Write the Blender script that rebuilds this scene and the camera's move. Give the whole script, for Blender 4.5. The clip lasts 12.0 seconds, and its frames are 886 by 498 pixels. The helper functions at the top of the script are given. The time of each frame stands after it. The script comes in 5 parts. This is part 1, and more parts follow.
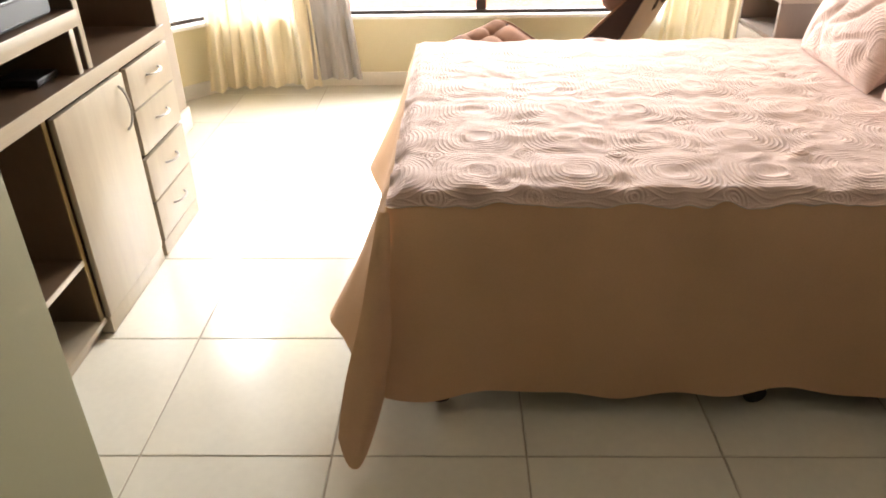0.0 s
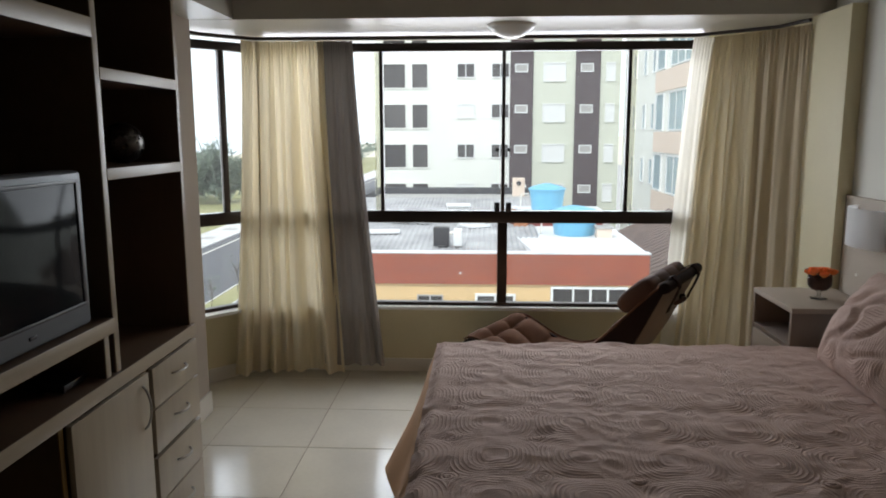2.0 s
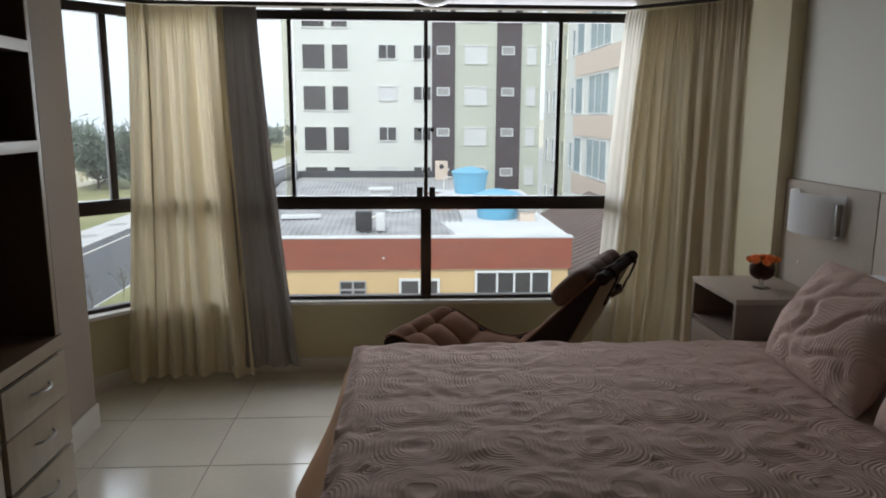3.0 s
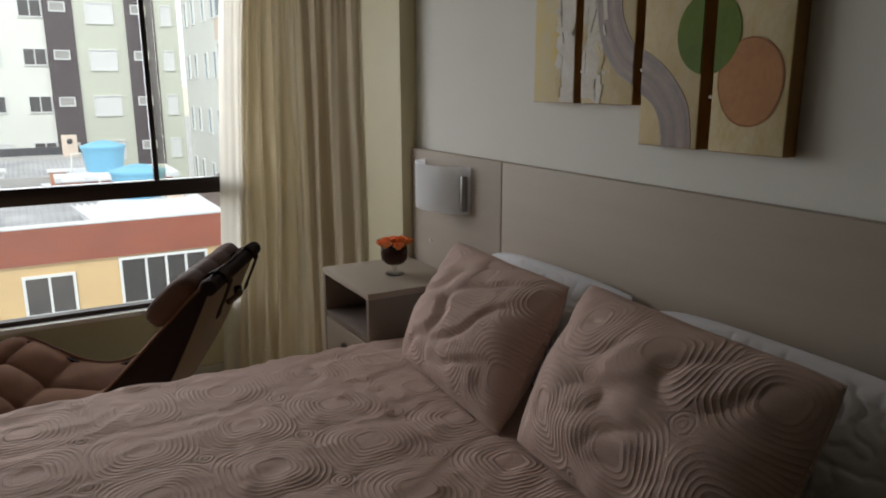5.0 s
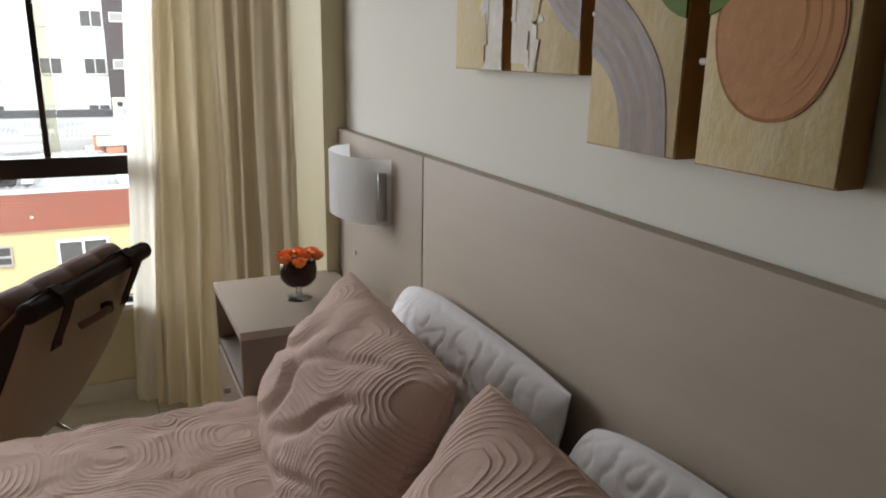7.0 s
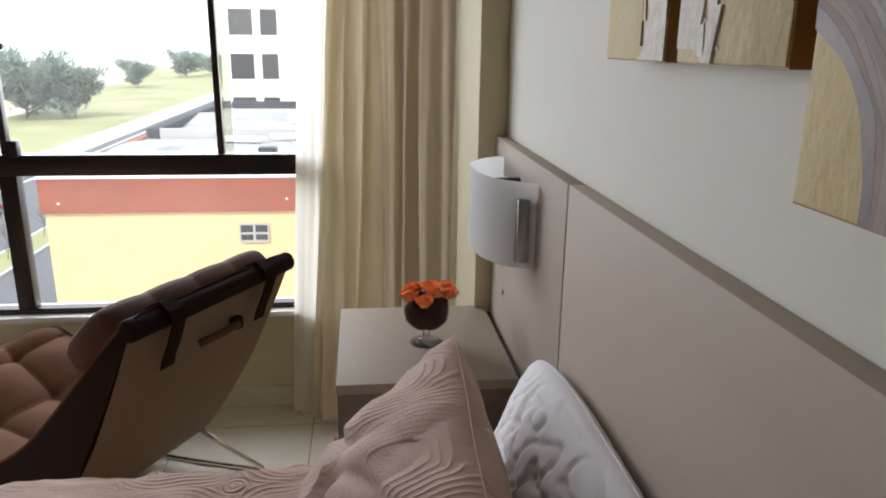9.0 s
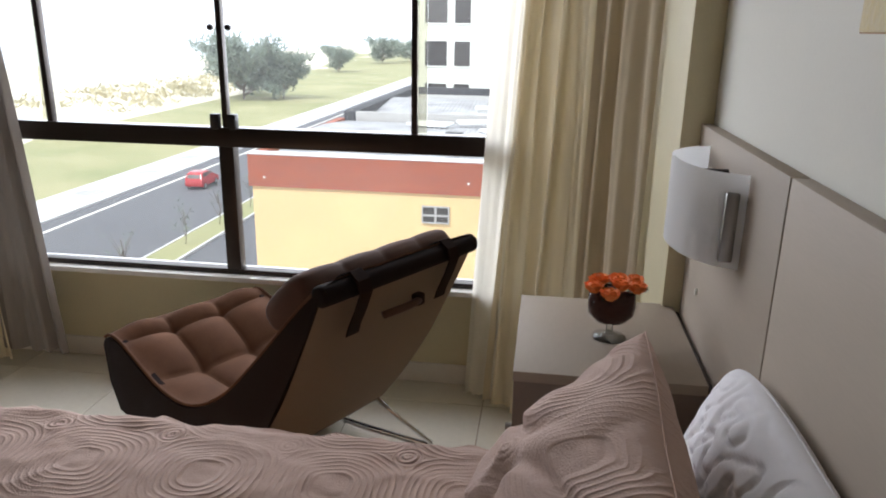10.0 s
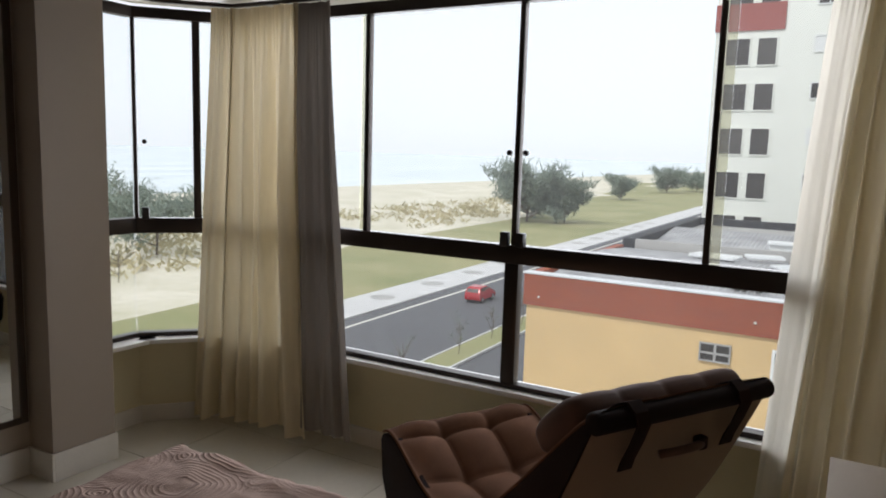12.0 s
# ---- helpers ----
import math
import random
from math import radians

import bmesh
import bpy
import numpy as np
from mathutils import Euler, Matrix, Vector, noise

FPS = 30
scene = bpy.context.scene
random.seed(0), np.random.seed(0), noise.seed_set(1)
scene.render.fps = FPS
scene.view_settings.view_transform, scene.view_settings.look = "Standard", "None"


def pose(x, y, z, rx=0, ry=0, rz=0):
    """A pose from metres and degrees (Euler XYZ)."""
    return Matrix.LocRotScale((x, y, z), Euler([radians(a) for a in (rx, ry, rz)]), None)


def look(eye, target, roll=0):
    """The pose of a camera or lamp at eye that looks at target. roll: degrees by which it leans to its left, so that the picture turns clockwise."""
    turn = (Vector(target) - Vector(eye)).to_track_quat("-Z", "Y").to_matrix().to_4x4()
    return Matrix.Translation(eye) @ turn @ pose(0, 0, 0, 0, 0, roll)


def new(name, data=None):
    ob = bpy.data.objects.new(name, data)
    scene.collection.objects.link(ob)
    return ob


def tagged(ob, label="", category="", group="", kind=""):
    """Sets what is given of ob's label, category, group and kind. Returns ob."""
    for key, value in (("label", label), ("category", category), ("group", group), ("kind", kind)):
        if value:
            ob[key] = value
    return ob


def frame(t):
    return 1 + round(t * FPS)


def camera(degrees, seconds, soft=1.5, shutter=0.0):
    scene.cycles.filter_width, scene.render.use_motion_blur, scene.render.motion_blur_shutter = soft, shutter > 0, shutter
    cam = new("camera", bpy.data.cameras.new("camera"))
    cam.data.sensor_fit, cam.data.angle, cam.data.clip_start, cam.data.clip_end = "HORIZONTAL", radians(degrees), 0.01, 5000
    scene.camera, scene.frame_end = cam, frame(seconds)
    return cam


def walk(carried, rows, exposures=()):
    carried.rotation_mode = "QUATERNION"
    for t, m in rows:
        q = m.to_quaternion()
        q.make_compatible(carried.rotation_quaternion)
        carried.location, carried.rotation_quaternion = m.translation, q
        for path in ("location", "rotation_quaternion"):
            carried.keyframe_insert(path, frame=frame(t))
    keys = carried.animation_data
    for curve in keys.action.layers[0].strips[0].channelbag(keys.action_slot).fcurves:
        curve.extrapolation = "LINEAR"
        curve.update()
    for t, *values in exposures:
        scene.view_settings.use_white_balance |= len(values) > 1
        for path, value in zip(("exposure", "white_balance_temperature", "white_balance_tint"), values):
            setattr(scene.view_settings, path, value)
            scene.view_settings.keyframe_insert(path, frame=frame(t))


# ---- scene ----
cam = camera(63.1, 12.0, soft=1.9)
PATH = [
    (0, (0.051, 0.04, 1.384), (0.01, 1.774, 0.387), -0.9),
    (0.5, (0.063, 0.052, 1.42), (-0.001, 1.897, 0.652), -0.0),
    (1, (0.066, 0.064, 1.454), (-0.012, 1.982, 0.894), -0.2),
    (1.5, (0.078, 0.058, 1.509), (-0.018, 2.022, 1.144), -0.4),
    (2, (0.07, 0.085, 1.516), (-0.037, 2.057, 1.2), -0.1),
    (2.5, (0.054, 0.248, 1.505), (0.054, 2.217, 1.158), 0.3),
    (4.5, (0.328, 0.849, 1.466), (0.994, 2.687, 1.043), -0.9),
    (5, (0.444, 0.961, 1.481), (1.406, 2.656, 1.032), -0.2),
    (5.5, (0.632, 1.025, 1.475), (1.552, 2.735, 0.995), 0.5),
    (6, (0.813, 1.1, 1.465), (1.71, 2.822, 0.982), 0.8),
    (6.5, (0.981, 1.269, 1.452), (1.851, 2.993, 0.931), 1.1),
    (8.5, (1.374, 1.723, 1.459), (1.845, 3.601, 0.956), 0.6),
    (9, (1.433, 1.794, 1.44), (1.653, 3.706, 0.896), 0.7),
    (9.5, (1.434, 1.817, 1.433), (1.417, 3.737, 0.873), 1.2),
    (10, (1.409, 1.825, 1.421), (1.148, 3.721, 0.842), 1.0),
    (10.5, (1.395, 1.831, 1.418), (0.937, 3.691, 0.843), 1.2),
    (11, (1.379, 1.835, 1.411), (0.704, 3.647, 0.898), 0.9),
    (11.5, (1.373, 1.837, 1.408), (0.475, 3.583, 1.025), 1.6),
    (12, (1.375, 1.835, 1.41), (0.391, 3.556, 1.146), 1.8),
]
EXPOSURES = [(0, 3.15, 6750, 12), (0.5, 2.52, 6550, 11), (1, 1.88, 6350, 10), (1.5, 1.0, 6250, 10), (2, 0.1, 6200, 10), (2.5, -0.27, 6100, 10), (4.5, -0.12, 6200, 9), (5, 0.0, 6400, 10), (5.5, 0.45, 6500, 12), (6, 0.64, 6500, 10), (6.5, 0.74, 6450, 10), (8.5, 0.75, 6200, 11), (9.5, 0.66, 6150, 12), (10.5, 0.39, 6150, 13), (11, 0.22, 6150, 12), (11.5, -0.04, 6250, 11), (12, -0.36, 6350, 13)]
walk(cam, [(t, look(eye, target, roll)) for t, eye, target, roll in PATH], EXPOSURES)

# ---- light ----
world = bpy.data.worlds.new("sky")
scene.world = world
world.use_nodes = True
wn, wl = world.node_tree.nodes, world.node_tree.links
sky = wn.new("ShaderNodeTexSky")
sky.sky_type, sky.sun_disc = "NISHITA", False
sky.sun_elevation, sky.sun_rotation = radians(48), radians(200)
sky.air_density, sky.dust_density, sky.ozone_density = 1.0, 2.0, 1.0
hazy = wn.new("ShaderNodeHueSaturation")
hazy.inputs["Saturation"].default_value = 0.35
hazy.inputs["Value"].default_value = 1.0
wl.new(sky.outputs["Color"], hazy.inputs["Color"])
overcast = wn.new("ShaderNodeMix")
overcast.data_type = "RGBA"
overcast.inputs["Factor"].default_value = 0.8
overcast.inputs["B"].default_value = (10.0, 10.3, 10.6, 1)
wl.new(hazy.outputs["Color"], overcast.inputs["A"])
wl.new(overcast.outputs["Result"], wn["Background"].inputs["Color"])
wn["Background"].inputs["Strength"].default_value = 0.15

sun_data = bpy.data.lights.new("sun", "SUN")
sun_data.energy, sun_data.angle, sun_data.color = 2.3, radians(10), (1.0, 0.96, 0.9)
new("sun", sun_data).matrix_world = look((-8, -18, 24), (0, 0, 0))


def window_light(eye, target, w, h, power):
    d = bpy.data.lights.new("window_light", "AREA")
    d.shape, d.size, d.size_y, d.energy, d.color = "RECTANGLE", w, h, power, (0.955, 0.955, 1.0)
    new("window_light", d).matrix_world = look(eye, target)


window_light((0.05, 4.95, 1.55), (0.05, 3.2, 0.05), 2.6, 1.5, 48)
window_light((-1.74, 4.52, 1.50), (0.0, 2.4, 0.3), 0.45, 1.4, 6)


# ---- materials ----
def node_mat(name):
    m = bpy.data.materials.new(name)
    m.use_nodes = True
    return m, m.node_tree.nodes, m.node_tree.links, m.node_tree.nodes["Principled BSDF"]


def mat(name, col, rough=0.5, metal=0.0, var=0.15, scale=6.0, fine=90.0, bump=0.15, depth=0.002, stretch=(1, 1, 1), col2=None, spec=0.5, rnd=0.0, sheen=0.0):
    """A surface with broad stains, fine grain and relief."""
    m, n, l, p = node_mat(name)
    tc, mp = n.new("ShaderNodeTexCoord"), n.new("ShaderNodeMapping")
    mp.inputs["Scale"].default_value = stretch
    l.new(tc.outputs["Object"], mp.inputs["Vector"])
    broad, grain = n.new("ShaderNodeTexNoise"), n.new("ShaderNodeTexNoise")
    broad.inputs["Scale"].default_value, broad.inputs["Detail"].default_value = scale, 5
    grain.inputs["Scale"].default_value, grain.inputs["Detail"].default_value = fine, 4
    l.new(mp.outputs[0], broad.inputs["Vector"])
    l.new(mp.outputs[0], grain.inputs["Vector"])
    add = n.new("ShaderNodeMath")
    add.operation = "MULTIPLY_ADD"
    l.new(grain.outputs["Fac"], add.inputs[0])
    add.inputs[1].default_value = 0.45
    l.new(broad.outputs["Fac"], add.inputs[2])
    ramp = n.new("ShaderNodeMapRange")
    ramp.inputs["From Min"].default_value, ramp.inputs["From Max"].default_value = 0.45, 1.0
    l.new(add.outputs[0], ramp.inputs["Value"])
    mix = n.new("ShaderNodeMix")
    mix.data_type = "RGBA"
    dark = col2 or tuple(c * (1 - 2 * var) for c in col)
    mix.inputs["A"].default_value, mix.inputs["B"].default_value = (*dark, 1), (*col, 1)
    l.new(ramp.outputs[0], mix.inputs["Factor"])
    out = mix.outputs["Result"]
    if rnd:
        info, hs, mr = n.new("ShaderNodeObjectInfo"), n.new("ShaderNodeHueSaturation"), n.new("ShaderNodeMapRange")
        mr.inputs["To Min"].default_value, mr.inputs["To Max"].default_value = 1 - rnd, 1 + rnd
        l.new(info.outputs["Random"], mr.inputs["Value"])
        l.new(mr.outputs[0], hs.inputs["Value"])
        l.new(out, hs.inputs["Color"])
        out = hs.outputs["Color"]
    l.new(out, p.inputs["Base Color"])
    rr = n.new("ShaderNodeMapRange")
    rr.inputs["To Min"].default_value, rr.inputs["To Max"].default_value = max(0.02, rough * 0.8), min(1, rough * 1.2)
    l.new(broad.outputs["Fac"], rr.inputs["Value"])
    l.new(rr.outputs[0], p.inputs["Roughness"])
    p.inputs["Metallic"].default_value = metal
    p.inputs["Specular IOR Level"].default_value = spec
    if sheen:
        p.inputs["Sheen Weight"].default_value = sheen
        p.inputs["Sheen Roughness"].default_value = 0.4
    if bump:
        b = n.new("ShaderNodeBump")
        b.inputs["Strength"].default_value, b.inputs["Distance"].default_value = bump, depth
        l.new(add.outputs[0], b.inputs["Height"])
        l.new(b.outputs[0], p.inputs["Normal"])
    return m


def glass(name, tint=(0.96, 0.98, 0.98), veil=0.0):
    m, n, l, p = node_mat(name)
    n.remove(p)
    tr, gl, mx, lw = n.new("ShaderNodeBsdfTransparent"), n.new("ShaderNodeBsdfGlossy"), n.new("ShaderNodeMixShader"), n.new("ShaderNodeFresnel")
    tr.inputs["Color"].default_value = (*tint, 1)
    gl.inputs["Roughness"].default_value = 0.02
    lw.inputs["IOR"].default_value = 1.3
    l.new(lw.outputs[0], mx.inputs[0])
    l.new(tr.outputs[0], mx.inputs[1])
    l.new(gl.outputs[0], mx.inputs[2])
    out = mx.outputs[0]
    # Milky veil: haze over the outside view is put into the pane.
    if veil:
        di, m2 = n.new("ShaderNodeBsdfTranslucent"), n.new("ShaderNodeMixShader")
        tc, no, mr = n.new("ShaderNodeTexCoord"), n.new("ShaderNodeTexNoise"), n.new("ShaderNodeMapRange")
        no.inputs["Scale"].default_value, no.inputs["Detail"].default_value = 4, 6
        mr.inputs["To Min"].default_value, mr.inputs["To Max"].default_value = veil * 0.75, veil * 1.25
        l.new(tc.outputs["Object"], no.inputs["Vector"])
        l.new(no.outputs["Fac"], mr.inputs["Value"])
        l.new(mr.outputs[0], m2.inputs[0])
        l.new(out, m2.inputs[1])
        l.new(di.outputs[0], m2.inputs[2])
        out = m2.outputs[0]
    l.new(out, n["Material Output"].inputs["Surface"])
    return m


def cloth(name, col, thin=0.5, weave=700.0, col2=None):
    """Hanging cloth that lets some light through."""
    m, n, l, p = node_mat(name)
    p.inputs["Roughness"].default_value, p.inputs["Specular IOR Level"].default_value = 0.9, 0.1
    tc, no, mix = n.new("ShaderNodeTexCoord"), n.new("ShaderNodeTexNoise"), n.new("ShaderNodeMix")
    mp = n.new("ShaderNodeMapping")
    mp.inputs["Scale"].default_value = (1, 1, 0.15)
    l.new(tc.outputs["Object"], mp.inputs["Vector"])
    l.new(mp.outputs[0], no.inputs["Vector"])
    no.inputs["Scale"].default_value, no.inputs["Detail"].default_value = 30, 6
    mix.data_type = "RGBA"
    mix.inputs["A"].default_value = (*(col2 or tuple(c * 0.8 for c in col)), 1)
    mix.inputs["B"].default_value = (*col, 1)
    l.new(no.outputs["Fac"], mix.inputs["Factor"])
    l.new(mix.outputs["Result"], p.inputs["Base Color"])
    tr, mx = n.new("ShaderNodeBsdfTranslucent"), n.new("ShaderNodeMixShader")
    l.new(mix.outputs["Result"], tr.inputs["Color"])
    mx.inputs[0].default_value = thin
    l.new(p.outputs[0], mx.inputs[1])
    l.new(tr.outputs[0], mx.inputs[2])
    l.new(mx.outputs[0], n["Material Output"].inputs["Surface"])
    return m


def math_node(n, l, op, a, b=None, c=None):
    k = n.new("ShaderNodeMath")
    k.operation = op
    for i, v in enumerate((a, b, c)):
        if v is None:
            continue
        if isinstance(v, (int, float)):
            k.inputs[i].default_value = v
        else:
            l.new(v, k.inputs[i])
    return k.outputs[0]


def matelasse(name, col, dark, relief=0.5):
    """Quilted cover: ringed, rounded squares in a square lattice, small rings where their corners meet."""
    m, n, l, p = node_mat(name)
    p.inputs["Roughness"].default_value, p.inputs["Specular IOR Level"].default_value = 0.8, 0.15
    p.inputs["Sheen Weight"].default_value = 0.06
    uv, no = n.new("ShaderNodeUVMap"), n.new("ShaderNodeTexNoise")
    uv.uv_map = "UVMap"
    no.inputs["Scale"].default_value, no.inputs["Detail"].default_value = 0.9, 1.5
    l.new(uv.outputs[0], no.inputs["Vector"])
    sub, sc, ad, sep = n.new("ShaderNodeVectorMath"), n.new("ShaderNodeVectorMath"), n.new("ShaderNodeVectorMath"), n.new("ShaderNodeSeparateXYZ")
    sub.operation, sc.operation, ad.operation = "SUBTRACT", "SCALE", "ADD"
    l.new(no.outputs["Color"], sub.inputs[0])
    sub.inputs[1].default_value = (0.5, 0.5, 0.5)
    l.new(sub.outputs[0], sc.inputs[0])
    sc.inputs["Scale"].default_value = 0.085
    l.new(uv.outputs[0], ad.inputs[0])
    l.new(sc.outputs[0], ad.inputs[1])
    l.new(ad.outputs[0], sep.inputs[0])
    M = lambda *a: math_node(n, l, *a)

    def wrap(v):
        return M("ABSOLUTE", M("SUBTRACT", M("FRACT", M("ADD", v, 0.5)), 0.5))

    a, b = wrap(sep.outputs[0]), wrap(sep.outputs[1])
    d = M("POWER", M("ADD", M("POWER", a, 3.0), M("POWER", b, 3.0)), 1 / 3.0)
    ring = M("SINE", M("MULTIPLY", d, 2 * math.pi * 20))
    ring = M("SUBTRACT", 0.9, M("MULTIPLY", M("POWER", M("MULTIPLY_ADD", ring, 0.5, 0.5), 2.6), 2.0))
    out = M("MULTIPLY", M("MULTIPLY", ring, 0.7), M("GREATER_THAN", d, 0.15))
    a2, b2 = M("SUBTRACT", 0.5, a), M("SUBTRACT", 0.5, b)
    d2 = M("SQRT", M("ADD", M("MULTIPLY", a2, a2), M("MULTIPLY", b2, b2)))
    small = M("SINE", M("MULTIPLY", d2, 2 * math.pi * 22))
    near = M("LESS_THAN", d2, 0.13)
    h = M("ADD", M("MULTIPLY", out, M("SUBTRACT", 1.0, near)), M("MULTIPLY", small, near))
    pad = n.new("ShaderNodeMapRange")
    pad.interpolation_type = "SMOOTHSTEP"
    pad.inputs["From Min"].default_value, pad.inputs["From Max"].default_value = 0.155, 0.125
    l.new(d, pad.inputs["Value"])
    puff = M("ADD", M("MULTIPLY", M("COSINE", M("MULTIPLY", d, 9.0)), 1.3), M("MULTIPLY", pad.outputs[0], 1.3))
    weave = n.new("ShaderNodeTexNoise")
    weave.inputs["Scale"].default_value, weave.inputs["Detail"].default_value = 70, 4
    l.new(uv.outputs[0], weave.inputs["Vector"])
    fade = n.new("ShaderNodeTexNoise")
    fade.inputs["Scale"].default_value, fade.inputs["Detail"].default_value = 0.9, 2
    l.new(uv.outputs[0], fade.inputs["Vector"])
    h = M("MULTIPLY", h, M("MINIMUM", M("MAXIMUM", M("MULTIPLY_ADD", fade.outputs["Fac"], 4.2, -1.45), 0.2), 1.1))
    lump = n.new("ShaderNodeTexNoise")
    lump.inputs["Scale"].default_value, lump.inputs["Detail"].default_value = 4.5, 1.5
    l.new(uv.outputs[0], lump.inputs["Vector"])
    h = M("MULTIPLY_ADD", lump.outputs["Fac"], 4.0, h)
    h = M("ADD", M("ADD", h, puff), M("MULTIPLY", weave.outputs["Fac"], 1.0))
    bp = n.new("ShaderNodeBump")
    bp.inputs["Strength"].default_value, bp.inputs["Distance"].default_value = relief, 0.0024
    l.new(h, bp.inputs["Height"])
    l.new(bp.outputs[0], p.inputs["Normal"])
    mix = n.new("ShaderNodeMix")
    mix.data_type = "RGBA"
    mix.inputs["A"].default_value, mix.inputs["B"].default_value = (*dark, 1), (*col, 1)
    l.new(M("ADD", M("MULTIPLY", ring, 0.05), weave.outputs["Fac"]), mix.inputs["Factor"])
    l.new(mix.outputs["Result"], p.inputs["Base Color"])
    return m


TILE = mat("cream_tile", (0.73, 0.69, 0.585), 0.16, var=0.06, scale=3, fine=40, bump=0.05, depth=0.001, rnd=0.03, spec=0.8)
GROUT = mat("grout", (0.45, 0.39, 0.30), 0.9, fine=200, bump=0.4)
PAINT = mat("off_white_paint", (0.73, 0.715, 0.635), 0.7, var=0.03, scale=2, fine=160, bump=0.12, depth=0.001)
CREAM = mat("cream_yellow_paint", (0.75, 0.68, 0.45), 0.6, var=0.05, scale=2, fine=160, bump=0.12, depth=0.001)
# White ceiling toned down: its shade is put into the colour, cutting bounce.
CEIL = mat("shade_toned_ceiling_paint", (0.50, 0.475, 0.41), 0.35, var=0.03, scale=2, fine=140, bump=0.08, depth=0.001)
SKIRT = mat("pale_skirting", (0.76, 0.73, 0.66), 0.3, var=0.05)
SILL = mat("white_stone_sill", (0.86, 0.85, 0.81), 0.4, var=0.06, scale=14)
BRONZE = mat("bronze_aluminium", (0.045, 0.035, 0.03), 0.35, 0.6, var=0.1, fine=220, bump=0.05)
BLACK = mat("black_plastic", (0.015, 0.015, 0.017), 0.4, fine=200)
# Window panes carry the outdoor haze as a faint translucent veil.
GLASS = glass("milky_haze_window_glass", veil=0.018)
OVERLAP = glass("double_sash_glass", (0.80, 0.79, 0.69), veil=0.022)
CLEAR = glass("clear_glass", (0.93, 0.95, 0.95))
CURTAIN = cloth("cream_curtain", (0.86, 0.77, 0.565), 0.26)
LINING = cloth("grey_blackout", (0.33, 0.30, 0.27), 0.05)
# Curtain's right third: dimness where no window is behind, put into colour.
CURTAIN_DIM = cloth("dimmed_cream_curtain", (0.66, 0.57, 0.41), 0.14)
OAK = mat("pale_oak_laminate", (0.36, 0.295, 0.21), 0.35, var=0.10, scale=5, fine=60, stretch=(1, 0.25, 4), bump=0.08, depth=0.001)
OAK_V = mat("pale_oak_front", (0.37, 0.31, 0.225), 0.35, var=0.08, scale=6, fine=60, stretch=(3, 4, 0.3), bump=0.08, depth=0.001)
BROWN = mat("brown_laminate", (0.125, 0.075, 0.042), 0.45, var=0.15, scale=5, fine=50, stretch=(1, 3, 0.3), bump=0.08, depth=0.001)
GAP = mat("golden_edge", (0.26, 0.17, 0.06), 0.5, var=0.1)
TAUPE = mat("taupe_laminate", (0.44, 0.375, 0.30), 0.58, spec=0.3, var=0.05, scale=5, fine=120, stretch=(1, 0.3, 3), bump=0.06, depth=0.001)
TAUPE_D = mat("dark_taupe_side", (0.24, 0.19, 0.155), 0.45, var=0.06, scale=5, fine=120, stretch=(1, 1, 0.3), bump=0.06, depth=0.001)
STEEL = mat("brushed_steel", (0.42, 0.41, 0.40), 0.32, 1.0, var=0.06, fine=300, bump=0.04)
PEWTER = mat("dark_pewter", (0.16, 0.15, 0.14), 0.28, 1.0, var=0.2, scale=30, fine=120, bump=0.3, depth=0.002)
CHROME = mat("chrome", (0.72, 0.72, 0.72), 0.08, 1.0, var=0.03, bump=0.0)
SILVER = mat("silver_plastic", (0.11, 0.12, 0.13), 0.45, 0.3, var=0.06, fine=260, bump=0.05)
SCREEN = mat("dark_screen", (0.012, 0.014, 0.016), 0.08, var=0.02, bump=0.0, spec=0.08)
COVER = matelasse("matelasse_cover", (0.56, 0.41, 0.345), (0.47, 0.335, 0.275), 0.66)
COVER_C = matelasse("matelasse_cushion", (0.56, 0.41, 0.345), (0.47, 0.335, 0.275), 0.6)
# Side cloth: its brown holds warm shade and bounced light as colour.
WARM_SIDE = mat("warm_shade_side_cloth", (0.76, 0.47, 0.28), 0.85, var=0.08, scale=3, fine=260, bump=0.2, depth=0.001)
WHITE_Q = mat("white_quilted_cotton", (0.86, 0.85, 0.87), 0.85, var=0.03, scale=16, fine=70, bump=0.12, depth=0.004)
MATTRESS = mat("mattress_cloth", (0.7, 0.67, 0.62), 0.85, var=0.06)
SUEDE = mat("brown_suede", (0.15, 0.077, 0.046), 0.75, var=0.2, scale=9, fine=240, bump=0.25, depth=0.001, spec=0.05)
SUEDE_M = mat("mid_brown_suede", (0.105, 0.058, 0.042), 0.75, var=0.16, scale=9, fine=240, bump=0.25, depth=0.001, sheen=0.05, spec=0.15)
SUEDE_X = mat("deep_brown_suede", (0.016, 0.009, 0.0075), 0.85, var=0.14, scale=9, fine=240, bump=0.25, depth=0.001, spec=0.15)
LEATHER = mat("dark_brown_leather", (0.026, 0.014, 0.011), 0.75, spec=0.05, var=0.15, scale=12, fine=220, bump=0.3, depth=0.001)
BACKING = mat("tan_backing_cloth", (0.205, 0.137, 0.086), 0.75, var=0.08, scale=5, fine=320, bump=0.25, depth=0.001)
ACRYLIC = cloth("frosted_acrylic", (0.97, 0.98, 0.99), 0.68, col2=(0.95, 0.96, 0.97))
OPAL = mat("opal_glass", (0.84, 0.84, 0.82), 0.2, var=0.02, bump=0.0)
VOILE = cloth("white_voile", (0.92, 0.88, 0.77), 0.58)
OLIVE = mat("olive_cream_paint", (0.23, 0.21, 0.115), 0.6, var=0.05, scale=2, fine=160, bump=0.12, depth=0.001)
